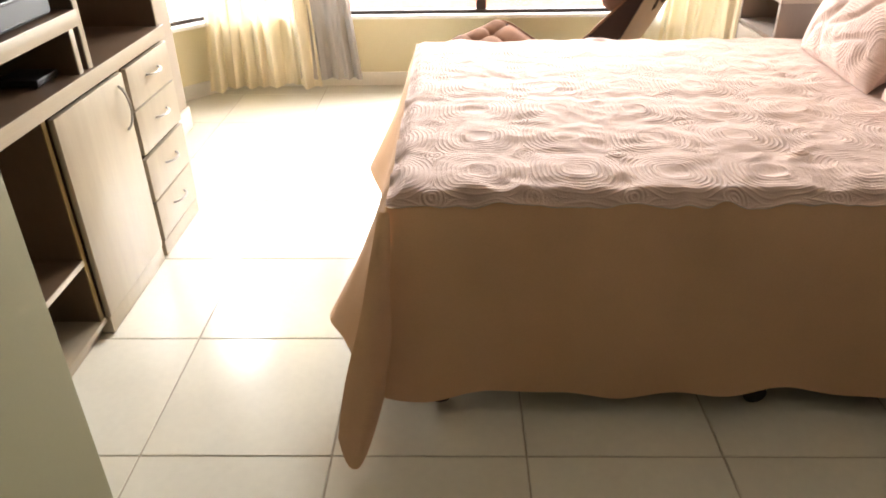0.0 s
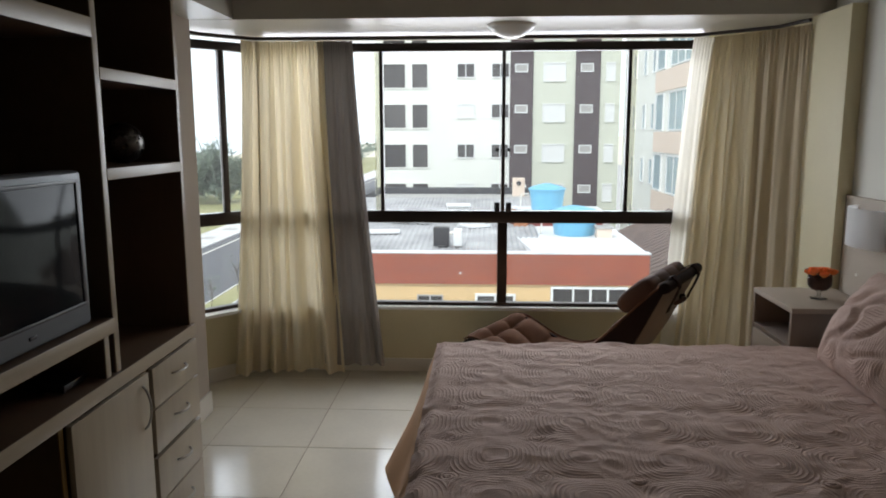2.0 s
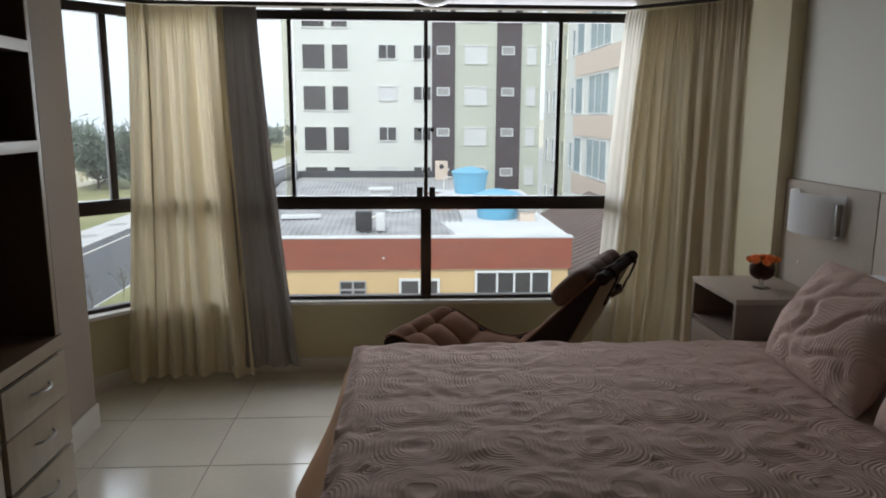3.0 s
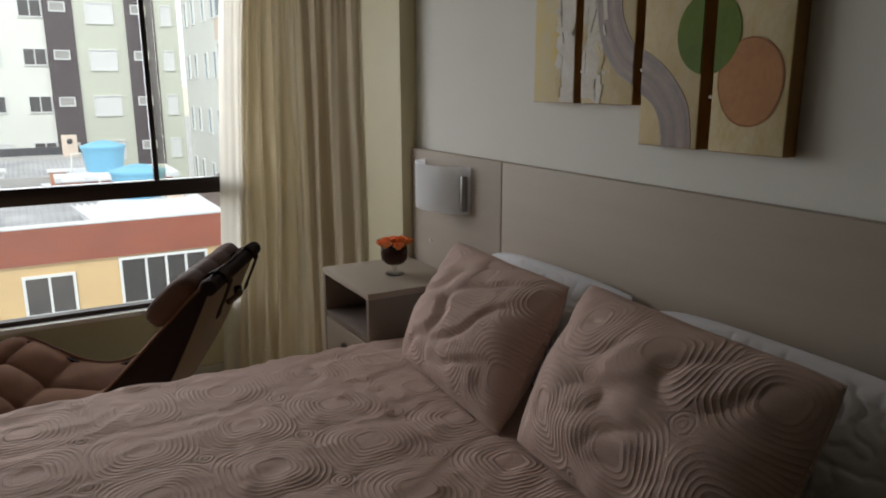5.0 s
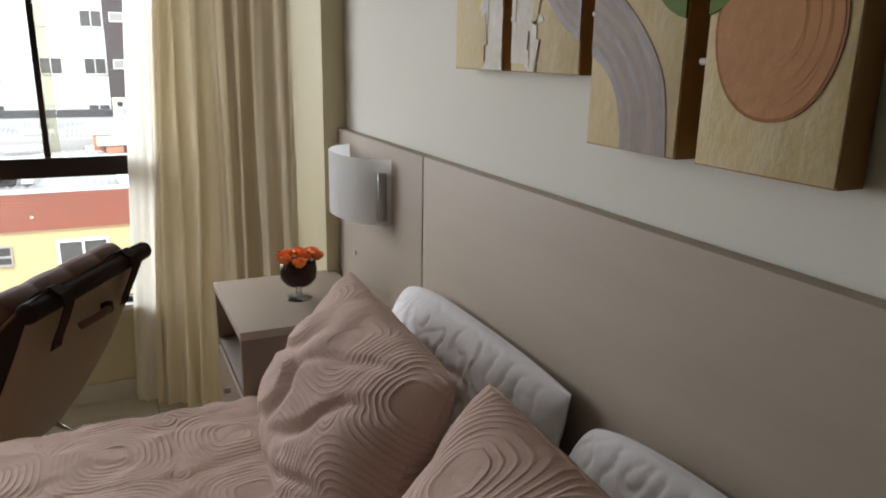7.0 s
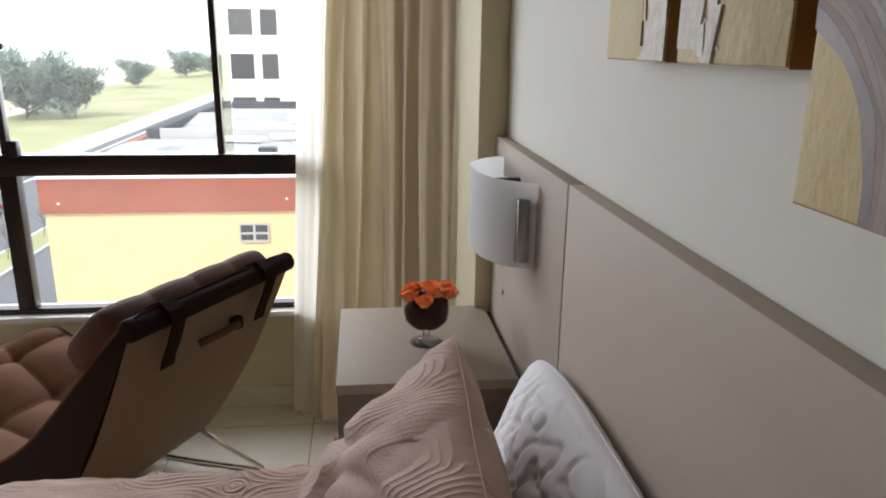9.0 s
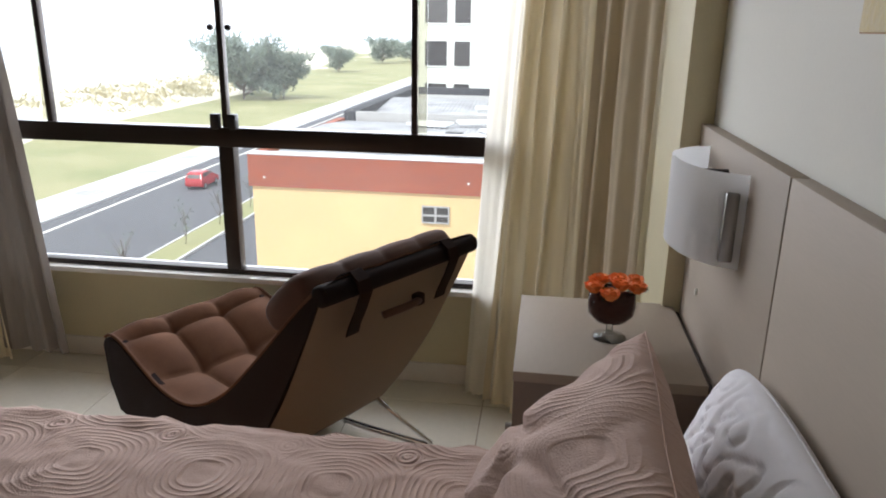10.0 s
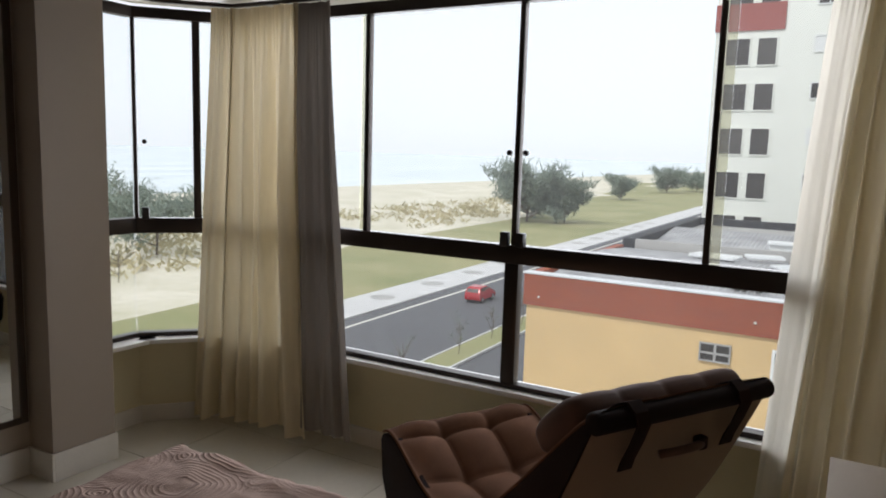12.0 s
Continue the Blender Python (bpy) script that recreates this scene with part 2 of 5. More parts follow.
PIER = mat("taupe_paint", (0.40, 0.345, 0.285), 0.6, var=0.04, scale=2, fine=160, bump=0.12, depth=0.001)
SOIL = mat("dark_soil", (0.15, 0.058, 0.042), 0.9, var=0.3, scale=80, fine=200, bump=0.9, depth=0.006)
ORANGE = mat("orange_petals", (1.0, 0.38, 0.13), 0.6, spec=0.2, var=0.12, scale=60, fine=300, col2=(1.0, 0.25, 0.06), bump=0.2)
LEAF = mat("dark_leaf", (0.035, 0.06, 0.02), 0.5, var=0.2, scale=50)
CANVAS = mat("ochre_canvas", (0.64, 0.50, 0.17), 0.7, var=0.1, scale=15, fine=90, bump=0.7, depth=0.005, col2=(0.60, 0.53, 0.36))
CANVAS_P = mat("pale_canvas", (0.64, 0.55, 0.35), 0.7, scale=15, fine=80, stretch=(1, 1.4, 0.8), bump=0.6, depth=0.005, col2=(0.54, 0.41, 0.17))
IMPASTO = mat("white_impasto", (0.70, 0.67, 0.60), 0.6, scale=16, fine=80, bump=0.9, depth=0.006, col2=(0.54, 0.48, 0.36))
VIOLET = mat("grey_violet_paint", (0.40, 0.325, 0.285), 0.6, spec=0.2, scale=20, fine=60, bump=0.3, depth=0.004, col2=(0.30, 0.24, 0.21))
VIOLET_L = mat("pale_violet_paint", (0.45, 0.375, 0.33), 0.6, spec=0.2, scale=24, fine=60, bump=0.3, depth=0.004, col2=(0.38, 0.315, 0.28))
VIOLET_D = mat("deep_violet_paint", (0.29, 0.23, 0.20), 0.55, scale=24, fine=60, bump=0.4, depth=0.004, col2=(0.17, 0.14, 0.13))
GREEN = mat("green_paint", (0.16, 0.22, 0.035), 0.6, spec=0.15, scale=12, fine=70, bump=0.5, depth=0.004, col2=(0.09, 0.15, 0.015))
TERRA = mat("terracotta_paint", (0.52, 0.26, 0.10), 0.6, spec=0.2, scale=12, fine=60, bump=0.6, depth=0.005, col2=(0.40, 0.18, 0.075))
TERRA_D = mat("dark_terracotta_rim", (0.38, 0.16, 0.055), 0.6, spec=0.2, scale=14, fine=60, bump=0.6, depth=0.005, col2=(0.24, 0.10, 0.04))
RUST = mat("ochre_edge", (0.36, 0.19, 0.045), 0.6, var=0.15, scale=20)
MIRROR = mat("mirror_silver", (0.82, 0.84, 0.84), 0.02, 1.0, var=0.01, bump=0.0)
DARKWOOD = mat("dark_wood_edge", (0.06, 0.038, 0.025), 0.45, var=0.15, stretch=(3, 3, 0.3))
# outside
STUCCO_Y = mat("yellow_stucco", (0.74, 0.53, 0.27), 0.85, var=0.07, scale=0.8, fine=14, bump=0.2, depth=0.01)
BRICK_R = mat("red_brick_band", (0.35, 0.09, 0.043), 0.8, var=0.14, scale=1.2, fine=9, stretch=(1, 1, 4), bump=0.3, depth=0.01)
STUB = mat("orange_brick", (0.56, 0.24, 0.12), 0.85, var=0.15, scale=2, fine=12, stretch=(1, 1, 4))
FIBRE = mat("fibre_cement", (0.50, 0.50, 0.505), 0.85, var=0.3, scale=0.7, fine=12, bump=0.3, depth=0.01)
WHITE_R = mat("whitewashed_roof", (0.72, 0.73, 0.74), 0.8, var=0.1, scale=0.7, fine=12, bump=0.2, depth=0.01)
BITUMEN = mat("black_bitumen", (0.03, 0.032, 0.036), 0.7, scale=1, fine=8)
TANK_B = mat("blue_polyethylene", (0.16, 0.46, 0.66), 0.4, var=0.05, scale=1.5, fine=20)
WALL_W = mat("white_render", (0.80, 0.81, 0.75), 0.85, var=0.05, scale=0.25, fine=6, bump=0.1, depth=0.01)
WALL_G = mat("pale_green_render", (0.60, 0.62, 0.52), 0.85, var=0.05, scale=0.25, fine=6, bump=0.1, depth=0.01)
STRIPE = mat("brown_render", (0.055, 0.036, 0.037), 0.85, var=0.08, scale=0.3, fine=6)
PEACH = mat("peach_render", (0.74, 0.61, 0.50), 0.85, var=0.05, scale=0.4, fine=6)
MAROON = mat("maroon_render", (0.32, 0.09, 0.075), 0.85, var=0.06, scale=0.4)
SHUTTER = mat("white_shutter", (0.74, 0.75, 0.74), 0.6, var=0.04, scale=1, fine=10, stretch=(1, 1, 6))
PANE_D = mat("far_window_glass", (0.085, 0.08, 0.075), 0.3, var=0.25, scale=0.6, fine=4, bump=0.0, rnd=0.4, spec=0.15)
PANE_B = mat("blue_window_glass", (0.32, 0.44, 0.48), 0.12, var=0.15, scale=0.4, fine=3, bump=0.0, rnd=0.2)
TILE_R = mat("grey_clay_tiles", (0.20, 0.15, 0.13), 0.85, var=0.2, scale=2, fine=12, bump=0.4, depth=0.02)
ASPHALT = mat("asphalt", (0.11, 0.11, 0.118), 0.9, var=0.1, scale=0.2, fine=5, bump=0.1, depth=0.01)
PAVING = mat("pale_paving", (0.62, 0.61, 0.60), 0.85, var=0.12, scale=0.6, fine=3, bump=0.1)
GRASS = mat("dry_grass", (0.20, 0.215, 0.085), 0.95, scale=0.09, fine=2.2, bump=0.4, depth=0.05, col2=(0.33, 0.30, 0.15))
SAND = mat("beach_sand", (0.70, 0.65, 0.55), 0.95, scale=0.12, fine=0.9, bump=0.2, depth=0.05, col2=(0.46, 0.43, 0.30))
# Far haze and glare are put into this near-white sea colour.
SEA_HAZED = mat("hazed_sea_water", (0.76, 0.80, 0.81), 0.4, scale=0.01, fine=0.3, stretch=(3, 0.6, 1), bump=0.3, depth=0.1, col2=(0.46, 0.54, 0.57))
LINE = mat("road_paint", (0.72, 0.70, 0.62), 0.8, var=0.1, scale=0.8, fine=9)
# Foliage paled and greyed: distance haze is put into its colour.
NEEDLE = mat("hazed_foliage", (0.26, 0.31, 0.25), 0.8, var=0.3, scale=0.5, fine=3, col2=(0.13, 0.17, 0.13))
SCRUB = mat("dry_scrub", (0.52, 0.45, 0.28), 0.9, var=0.2, scale=0.05, fine=1.5, col2=(0.33, 0.31, 0.18))
BARK = mat("grey_bark", (0.16, 0.13, 0.10), 0.9, var=0.2, scale=5, fine=30)
CAR_RED = mat("red_car_paint", (0.42, 0.025, 0.03), 0.2, 0.1, var=0.05, bump=0.0)
RUBBER = mat("tyre_rubber", (0.02, 0.02, 0.02), 0.8)
CONCRETE = mat("concrete", (0.42, 0.41, 0.39), 0.9, var=0.12, scale=0.8, fine=8)

# ---- building blocks ----
WORLD = {}


def thing(name, label, category, at=(0, 0, 0), rz=0.0, group="", kind=""):
    ob = new(name)
    m = pose(*at, 0, 0, rz)
    ob.matrix_world = m
    ob.empty_display_size = 0.1
    WORLD[ob] = m
    return tagged(ob, label, category, group, kind)


def finish(bm, name, material, smooth):
    bmesh.ops.recalc_face_normals(bm, faces=bm.faces)
    me = bpy.data.meshes.new(name)
    bm.to_mesh(me)
    bm.free()
    me.materials.append(material)
    if smooth:
        me.shade_smooth() if smooth is True else me.set_sharp_from_angle(angle=radians(smooth))
        if smooth is not True:
            for poly in me.polygons:
                poly.use_smooth = True
    return me


def part(name, bm, material, parent, label="", smooth=35, local=False):
    """One mesh under a thing or a part, given in world metres unless local."""
    if not local:
        bm.transform(WORLD[parent].inverted())
    ob = new(name, finish(bm, name, material, smooth))
    ob.parent = parent
    WORLD[ob] = WORLD[parent]
    return tagged(ob, label)


def solo(name, bm, material, label="", category="", kind="", group="", smooth=35):
    ob = new(name, finish(bm, name, material, smooth))
    WORLD[ob] = Matrix.Identity(4)
    return tagged(ob, label, category, group, kind)


def piece(name, mesh, parent, m):
    """A repeat on shared mesh data, at the place m in the world."""
    ob = new(name, mesh)
    ob.parent = parent
    ob.matrix_basis = WORLD[parent].inverted() @ m
    WORLD[ob] = m
    return ob


def box(x0, x1, y0, y1, z0, z1, bev=0.0, bm=None, seg=2, rot=None):
    b = bmesh.new()
    bmesh.ops.create_cube(b, size=1)
    for v in b.verts:
        v.co = Vector((x0 + (v.co.x + 0.5) * (x1 - x0), y0 + (v.co.y + 0.5) * (y1 - y0), z0 + (v.co.z + 0.5) * (z1 - z0)))
    if bev:
        bmesh.ops.bevel(b, geom=b.edges[:], offset=bev, segments=seg, affect="EDGES", profile=0.6)
    if rot is not None:
        b.transform(rot)
    return merge(bm, b)


def merge(bm, b):
    if bm is None:
        return b
    me = bpy.data.meshes.new("tmp")
    b.to_mesh(me)
    b.free()
    bm.from_mesh(me)
    bpy.data.meshes.remove(me)
    return bm


def rod(p, q, r, seg=12, bm=None, r2=None, caps=True):
    b = bmesh.new()
    p, q = Vector(p), Vector(q)
    bmesh.ops.create_cone(b, cap_ends=caps, segments=seg, radius1=r, radius2=r if r2 is None else r2, depth=(q - p).length)
    b.transform(Matrix.Translation((p + q) / 2) @ (q - p).to_track_quat("Z", "Y").to_matrix().to_4x4())
    return merge(bm, b)


def tube(points, r, seg=8, bm=None):
    """A bent round bar through the points."""
    b = bmesh.new()
    pts = [Vector(p) for p in points]
    rings = []
    for i, p in enumerate(pts):
        d = (pts[min(i + 1, len(pts) - 1)] - pts[max(i - 1, 0)]).normalized()
        m = d.to_track_quat("Z", "Y").to_matrix()
        rings.append([b.verts.new(p + m @ Vector((r * math.cos(a), r * math.sin(a), 0))) for a in [2 * math.pi * k / seg for k in range(seg)]])
    for a, c in zip(rings, rings[1:]):
        for k in range(seg):
            b.faces.new((a[k], a[(k + 1) % seg], c[(k + 1) % seg], c[k]))
    b.faces.new(rings[0][::-1])
    b.faces.new(rings[-1])
    return merge(bm, b)


def lathe(profile, centre, seg=32, bm=None):
    b = bmesh.new()
    rings = []
    for r, z in profile:
        rings.append([b.verts.new((centre[0] + r * math.cos(2 * math.pi * k / seg), centre[1] + r * math.sin(2 * math.pi * k / seg), centre[2] + z)) for k in range(seg)])
    for a, c in zip(rings, rings[1:]):
        for k in range(seg):
            b.faces.new((a[k], a[(k + 1) % seg], c[(k + 1) % seg], c[k]))
    b.faces.new(rings[0][::-1])
    b.faces.new(rings[-1])
    return merge(bm, b)


def prism(poly, z0, z1, bm=None, bev=0.0):
    """An upright block over a plan outline."""
    b = bmesh.new()
    low = [b.verts.new((x, y, z0)) for x, y in poly]
    up = [b.verts.new((x, y, z1)) for x, y in poly]
    b.faces.new(low[::-1])
    b.faces.new(up)
    k = len(poly)
    for i in range(k):
        b.faces.new((low[i], low[(i + 1) % k], up[(i + 1) % k], up[i]))
    if bev:
        bmesh.ops.bevel(b, geom=b.edges[:], offset=bev, segments=2, affect="EDGES", profile=0.6)
    return merge(bm, b)


def along(p, q, t0, t1, z0, z1, bm=None, side=0.0, bev=0.0):
    """A bar that runs from p to q in plan, from t0 to t1 across to its left."""
    p, q = Vector((*p, 0)), Vector((*q, 0))
    d = (q - p).normalized()
    s = Vector((-d.y, d.x, 0))
    pts = [p + s * t0, q + s * t0, q + s * t1, p + s * t1]
    return prism([(v.x, v.y) for v in pts], z0, z1, bm, bev)


def grid(nu, nv, at, bm=None, uv=None):
    """A sheet of nu x nv cells; at(u, v) gives each corner's place for u and v from 0 to 1."""
    b = bmesh.new()
    vs = [[b.verts.new(at(i / nu, j / nv)) for j in range(nv + 1)] for i in range(nu + 1)]
    layer = b.loops.layers.uv.new("UVMap") if uv else None
    for i in range(nu):
        for j in range(nv):
            f = b.faces.new((vs[i][j], vs[i + 1][j], vs[i + 1][j + 1], vs[i][j + 1]))
            if uv:
                for loop, (a, c) in zip(f.loops, ((i, j), (i + 1, j), (i + 1, j + 1), (i, j + 1))):
                    loop[layer].uv = uv(a / nu, c / nv)
    return b if bm is None else merge(bm, b)


def smoothstep(a, b, x):
    t = min(1, max(0, (x - a) / (b - a)))
    return t * t * (3 - 2 * t)


# ---- the room's shell ----
XL, XR, YB = -1.58, 1.785, -4.6
HIGH, LOW = 2.45, 2.09
solo("wall_right", box(XR, XR + 0.15, 0.45, 4.14, 0, HIGH), PAINT, kind="structure")
# Unseen stretch of wall, added in dark wood to soak up bounced light.
solo("dark_unseen_wall_right", box(XR, XR + 0.15, YB - 0.15, 0.45, 0, HIGH), DARKWOOD, kind="structure")
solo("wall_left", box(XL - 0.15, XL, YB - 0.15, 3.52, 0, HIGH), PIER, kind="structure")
# Unseen closing wall, kept dark so little light bounces back.
solo("dark_unseen_wall_behind", box(XL, XR, YB - 0.15, YB, 0, HIGH), DARKWOOD, kind="structure")
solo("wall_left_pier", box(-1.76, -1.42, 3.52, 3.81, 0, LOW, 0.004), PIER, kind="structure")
solo("wall_right_pier", box(1.715, XR, 3.53, 4.14, 0, LOW, 0.004), CREAM, kind="structure")
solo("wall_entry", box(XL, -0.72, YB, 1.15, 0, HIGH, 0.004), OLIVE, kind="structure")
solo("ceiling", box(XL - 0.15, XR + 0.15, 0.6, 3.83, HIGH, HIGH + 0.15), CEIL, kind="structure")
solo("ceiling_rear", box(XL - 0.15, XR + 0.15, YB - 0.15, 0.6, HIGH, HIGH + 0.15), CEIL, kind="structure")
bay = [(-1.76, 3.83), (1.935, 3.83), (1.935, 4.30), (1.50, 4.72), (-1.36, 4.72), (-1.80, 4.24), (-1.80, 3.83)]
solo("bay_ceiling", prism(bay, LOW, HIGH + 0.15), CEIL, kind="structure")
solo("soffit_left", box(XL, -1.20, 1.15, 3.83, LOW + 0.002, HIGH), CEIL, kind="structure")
# low wall under the bay window
A, B, C, D = (-1.66, 3.82), (-1.66, 4.12), (-1.32, 4.475), (1.36, 4.475)
OUT = [((-1.70, 3.81), (-1.70, 4.16)), ((-1.70, 4.16), (-1.34, 4.56)), ((-1.34, 4.56), (1.40, 4.56)), ((1.40, 4.56), (1.80, 4.14))]
for k, (p, q) in enumerate(OUT):
    solo("wall_bay", along(p, q, 0.0, 0.06, 0, 0.43 if k < 3 else LOW), CREAM, kind="structure")
    if k < 3:
        solo("trim", along(p, q, -0.142, 0.02, 0.438, 0.46, bev=0.004), SILL, kind="structure")
    solo("baseboard", along(p, q, -0.014, 0.0, 0, 0.085, bev=0.003), SKIRT, kind="structure")
solo("baseboard", box(-1.42, -1.408, 3.52, 3.815, 0, 0.12, 0.003), SKIRT, kind="structure")
solo("baseboard", box(XL, -1.408, 3.508, 3.52, 0, 0.12, 0.003), SKIRT, kind="structure")
solo("baseboard", box(XL, XL + 0.013, 2.80, 3.508, 0, 0.12, 0.003), SKIRT, kind="structure")
solo("baseboard", box(XR - 0.013, XR, YB, 1.0, 0, 0.085, 0.003), SKIRT, kind="structure")
solo("baseboard", box(XL, XR, YB, YB + 0.013, 0, 0.085, 0.003), SKIRT, kind="structure")


# ---- bay window: bronze sections, sliding lights over fixed lights ----
def window_run(p, q, posts, mullions, knobs, label, overlaps=()):
    w = thing("window_1", label, "window", (*p, 0.46), kind="structure")
    d = (Vector((*q, 0)) - Vector((*p, 0)))
    length = d.length
    d.normalize()
    at = lambda s: ((Vector((*p, 0)) + d * s).x, (Vector((*p, 0)) + d * s).y)
    part("window_frame", along(p, q, -0.02, 0.03, 0.461, 0.482, bev=0.002), BRONZE, w)
    part("window_frame", along(p, q, -0.02, 0.03, 1.995, 2.045, bev=0.002), BRONZE, w)
    rail = part("rail", along(p, q, -0.022, 0.035, 0.978, 1.052, bev=0.003), BRONZE, w)
    for s in posts:
        part("post", along(at(s - 0.03), at(s + 0.03), -0.02, 0.03, 0.482, 0.978, bev=0.003), BRONZE, w)
    for s, hw in mullions:
        part("mullion", along(at(s - hw), at(s + hw), -0.012, 0.02, 1.052, 1.995, bev=0.002), BRONZE, w)
    for s in knobs:
        part("latch", along(at(s - 0.017), at(s + 0.017), -0.034, 0.0, 1.045, 1.105, bev=0.006), BLACK, w)
        part("lock", rod((*at(s), 1.419), (at(s)[0] + d.y * 0.012, at(s)[1] - d.x * 0.012, 1.419), 0.011), BLACK, w)
    for s in overlaps:
        g = part("sash_overlap", along(at(s - 0.017), at(s + 0.017), 0.010, 0.015, 1.053, 1.994), OVERLAP, w, "greenish double glass where two sashes overlap")
        g.visible_shadow = False
    cuts = sorted([0.0, length] + [s for s, _ in mullions])
    for a, b in zip(cuts, cuts[1:]):
        g = part("pane", along(at(a + 0.002), at(b - 0.002), 0.002, 0.008, 1.05, 1.997), GLASS, w)
        g.visible_shadow = False
    cuts = sorted([0.0, length] + list(posts))
    for a, b in zip(cuts, cuts[1:]):
        g = part("pane", along(at(a + 0.002), at(b - 0.002), 0.002, 0.008, 0.481, 0.98), GLASS, w)
        g.visible_shadow = False
    return w


window_run(C, D, [0.02, 1.515, 2.65], [(0.015, 0.015), (0.783, 0.011), (1.515, 0.011), (2.25, 0.011), (2.665, 0.015)], [1.48, 1.55], "dark bronze aluminium sliding window with clear glass over fixed panes", (0.755, 2.278))
window_run(B, C, [], [(0.008, 0.009), (0.29, 0.018), (0.47, 0.015)], [0.05], "slanted bay window light with dark bronze bars")
window_run(A, B, [], [(0.01, 0.01)], [], "narrow side light of the bay window")

# ---- curtains on a ceiling rail ----
RAIL = [(-1.55, 4.05), (-1.50, 4.16), (-1.27, 4.385), (-0.6, 4.405), (1.28, 4.405), (1.62, 4.10), (1.68, 3.86)]
solo("curtain_rail", tube([(x, y, 2.066) for x, y in RAIL], 0.010), BRONZE, "slim dark curtain rail under the bay ceiling", "curtain rail", kind="structure")


def poly_at(path, s):
    pts = [Vector((x, y, 0)) for x, y in path]
    ls = [(b - a).length for a, b in zip(pts, pts[1:])]
    s *= sum(ls)
    for a, b, k in zip(pts, pts[1:], ls):
        if s <= k or b is pts[-1]:
            d = (b - a).normalized()
            return a + d * min(s, k * 1.0001), Vector((-d.y, d.x, 0))
        s -= k


def curtain(top, bottom, pleats, z0, z1, amp, seed, drop=1.3):
    """Soft, uneven hanging folds that start as small gathers under the rail and open towards the hem."""
    rnd = random.Random(seed)
    k0 = rnd.uniform(0, 90)

    def at(u, v):
        a, na = poly_at(top, u)
        b, nb = poly_at(bottom, u)
        e = v ** drop
        drift = 0.35 * noise.noise(Vector((u * 2.0, v * 1.1, k0 + 7)))
        w = u * pleats + drift * min(1, v * 2)
        wave = 1.25 * noise.noise(Vector((w * 1.15, v * 0.55, k0))) + 0.75 * noise.noise(Vector((w * 2.3, v * 0.8, k0 + 3)))
        wave += 0.55 * math.sin(2 * math.pi * w + 1.6 * noise.noise(Vector((u * 3.0, v * 0.6, k0 + 11)))) * (0.45 + 0.55 * abs(noise.noise(Vector((u * 4.0, 0.3, k0 + 5)))) * 2)
        wave += 0.22 * v * noise.noise(Vector((w * 5.0, v * 2.2, k0 + 17)))
        head = 0.30 * math.exp(-v * 14) * math.sin(2 * math.pi * u * pleats * 4)
        p = a.lerp(b, e) + na.lerp(nb, v) * (amp * ((0.40 + 0.60 * min(1, v * 2.2)) * wave + head))
        p.z = z1 + (z0 - z1) * v + (0.010 * noise.noise(Vector((u * 9, 1.0, k0))) if v > 0.97 else 0)
        return p

    return grid(pleats * 26, 48, at)


left = thing("curtain", "cream pleated floor-length curtain with a grey blackout layer, drawn aside", "curtain", (-1.1, 4.38, 0))
part("sheet", curtain([(-1.335, 4.32), (-1.25, 4.38), (-0.86, 4.395)], [(-1.43, 4.26), (-1.30, 4.33), (-0.77, 4.37)], 8, 0.055, 2.05, 0.050, 3), CURTAIN, left, smooth=True)
part("lining", curtain([(-0.90, 4.395), (-0.69, 4.40)], [(-0.90, 4.352), (-0.525, 4.362)], 5, 0.10, 2.05, 0.028, 8), LINING, left, "grey blackout lining", smooth=True)
right = thing("curtain", "cream pleated floor-length curtain drawn aside, lit through at its edge", "curtain", (1.45, 4.25, 0))
part("sheet", curtain([(1.375, 4.38), (1.45, 4.28), (1.57, 4.15)], [(1.225, 4.378), (1.40, 4.26), (1.555, 4.11)], 5, 0.03, 2.05, 0.036, 5, 0.75), CURTAIN, right, smooth=True)
# Part of the cream sheet, split off to carry its shade as colour.
part("lining", curtain([(1.55, 4.165), (1.62, 4.09), (1.70, 3.90)], [(1.535, 4.125), (1.60, 4.05), (1.685, 3.88)], 3, 0.04, 2.05, 0.036, 9, 0.75), CURTAIN_DIM, right, "cream curtain third with shade put into its colour", smooth=True)
part("voile", curtain([(1.27, 4.40), (1.40, 4.37)], [(1.15, 4.408), (1.29, 4.388)], 2, 0.04, 2.05, 0.010, 15, 0.75), VOILE, right, "thin white voile edge", smooth=True)

# ---- ceiling lamp in the bay ----
lamp = thing("ceiling_lamp", "frosted glass dome ceiling lamp, switched off", "ceiling lamp", (0.22, 4.10, LOW))
part("base", lathe([(0.130, -0.012), (0.132, -0.004), (0.132, 0.0)], (0.22, 4.10, LOW)), SKIRT, lamp)
part("dome", lathe([(0.004, -0.072), (0.03, -0.070), (0.07, -0.058), (0.10, -0.040), (0.122, -0.018), (0.126, -0.010)], (0.22, 4.10, LOW)), OPAL, lamp, smooth=True)


# ---- media cabinet ----
FX, BX = -1.067, -1.575
cab = thing("media_cabinet", "tall pale oak media cabinet with open brown shelves, door and drawers", "cabinet", (-1.32, 2.15, 0))
Y0, Y1 = 1.17, 2.785
part("plinth", box(BX, FX - 0.03, Y0, Y1, 0, 0.05), OAK, cab)
part("bottom_board", box(BX, FX, Y0, Y1, 0.05, 0.068, 0.002), OAK, cab)
part("back_panel", box(BX, BX + 0.008, Y0, Y1, 0.068, 2.08), BROWN, cab, "brown back panel")


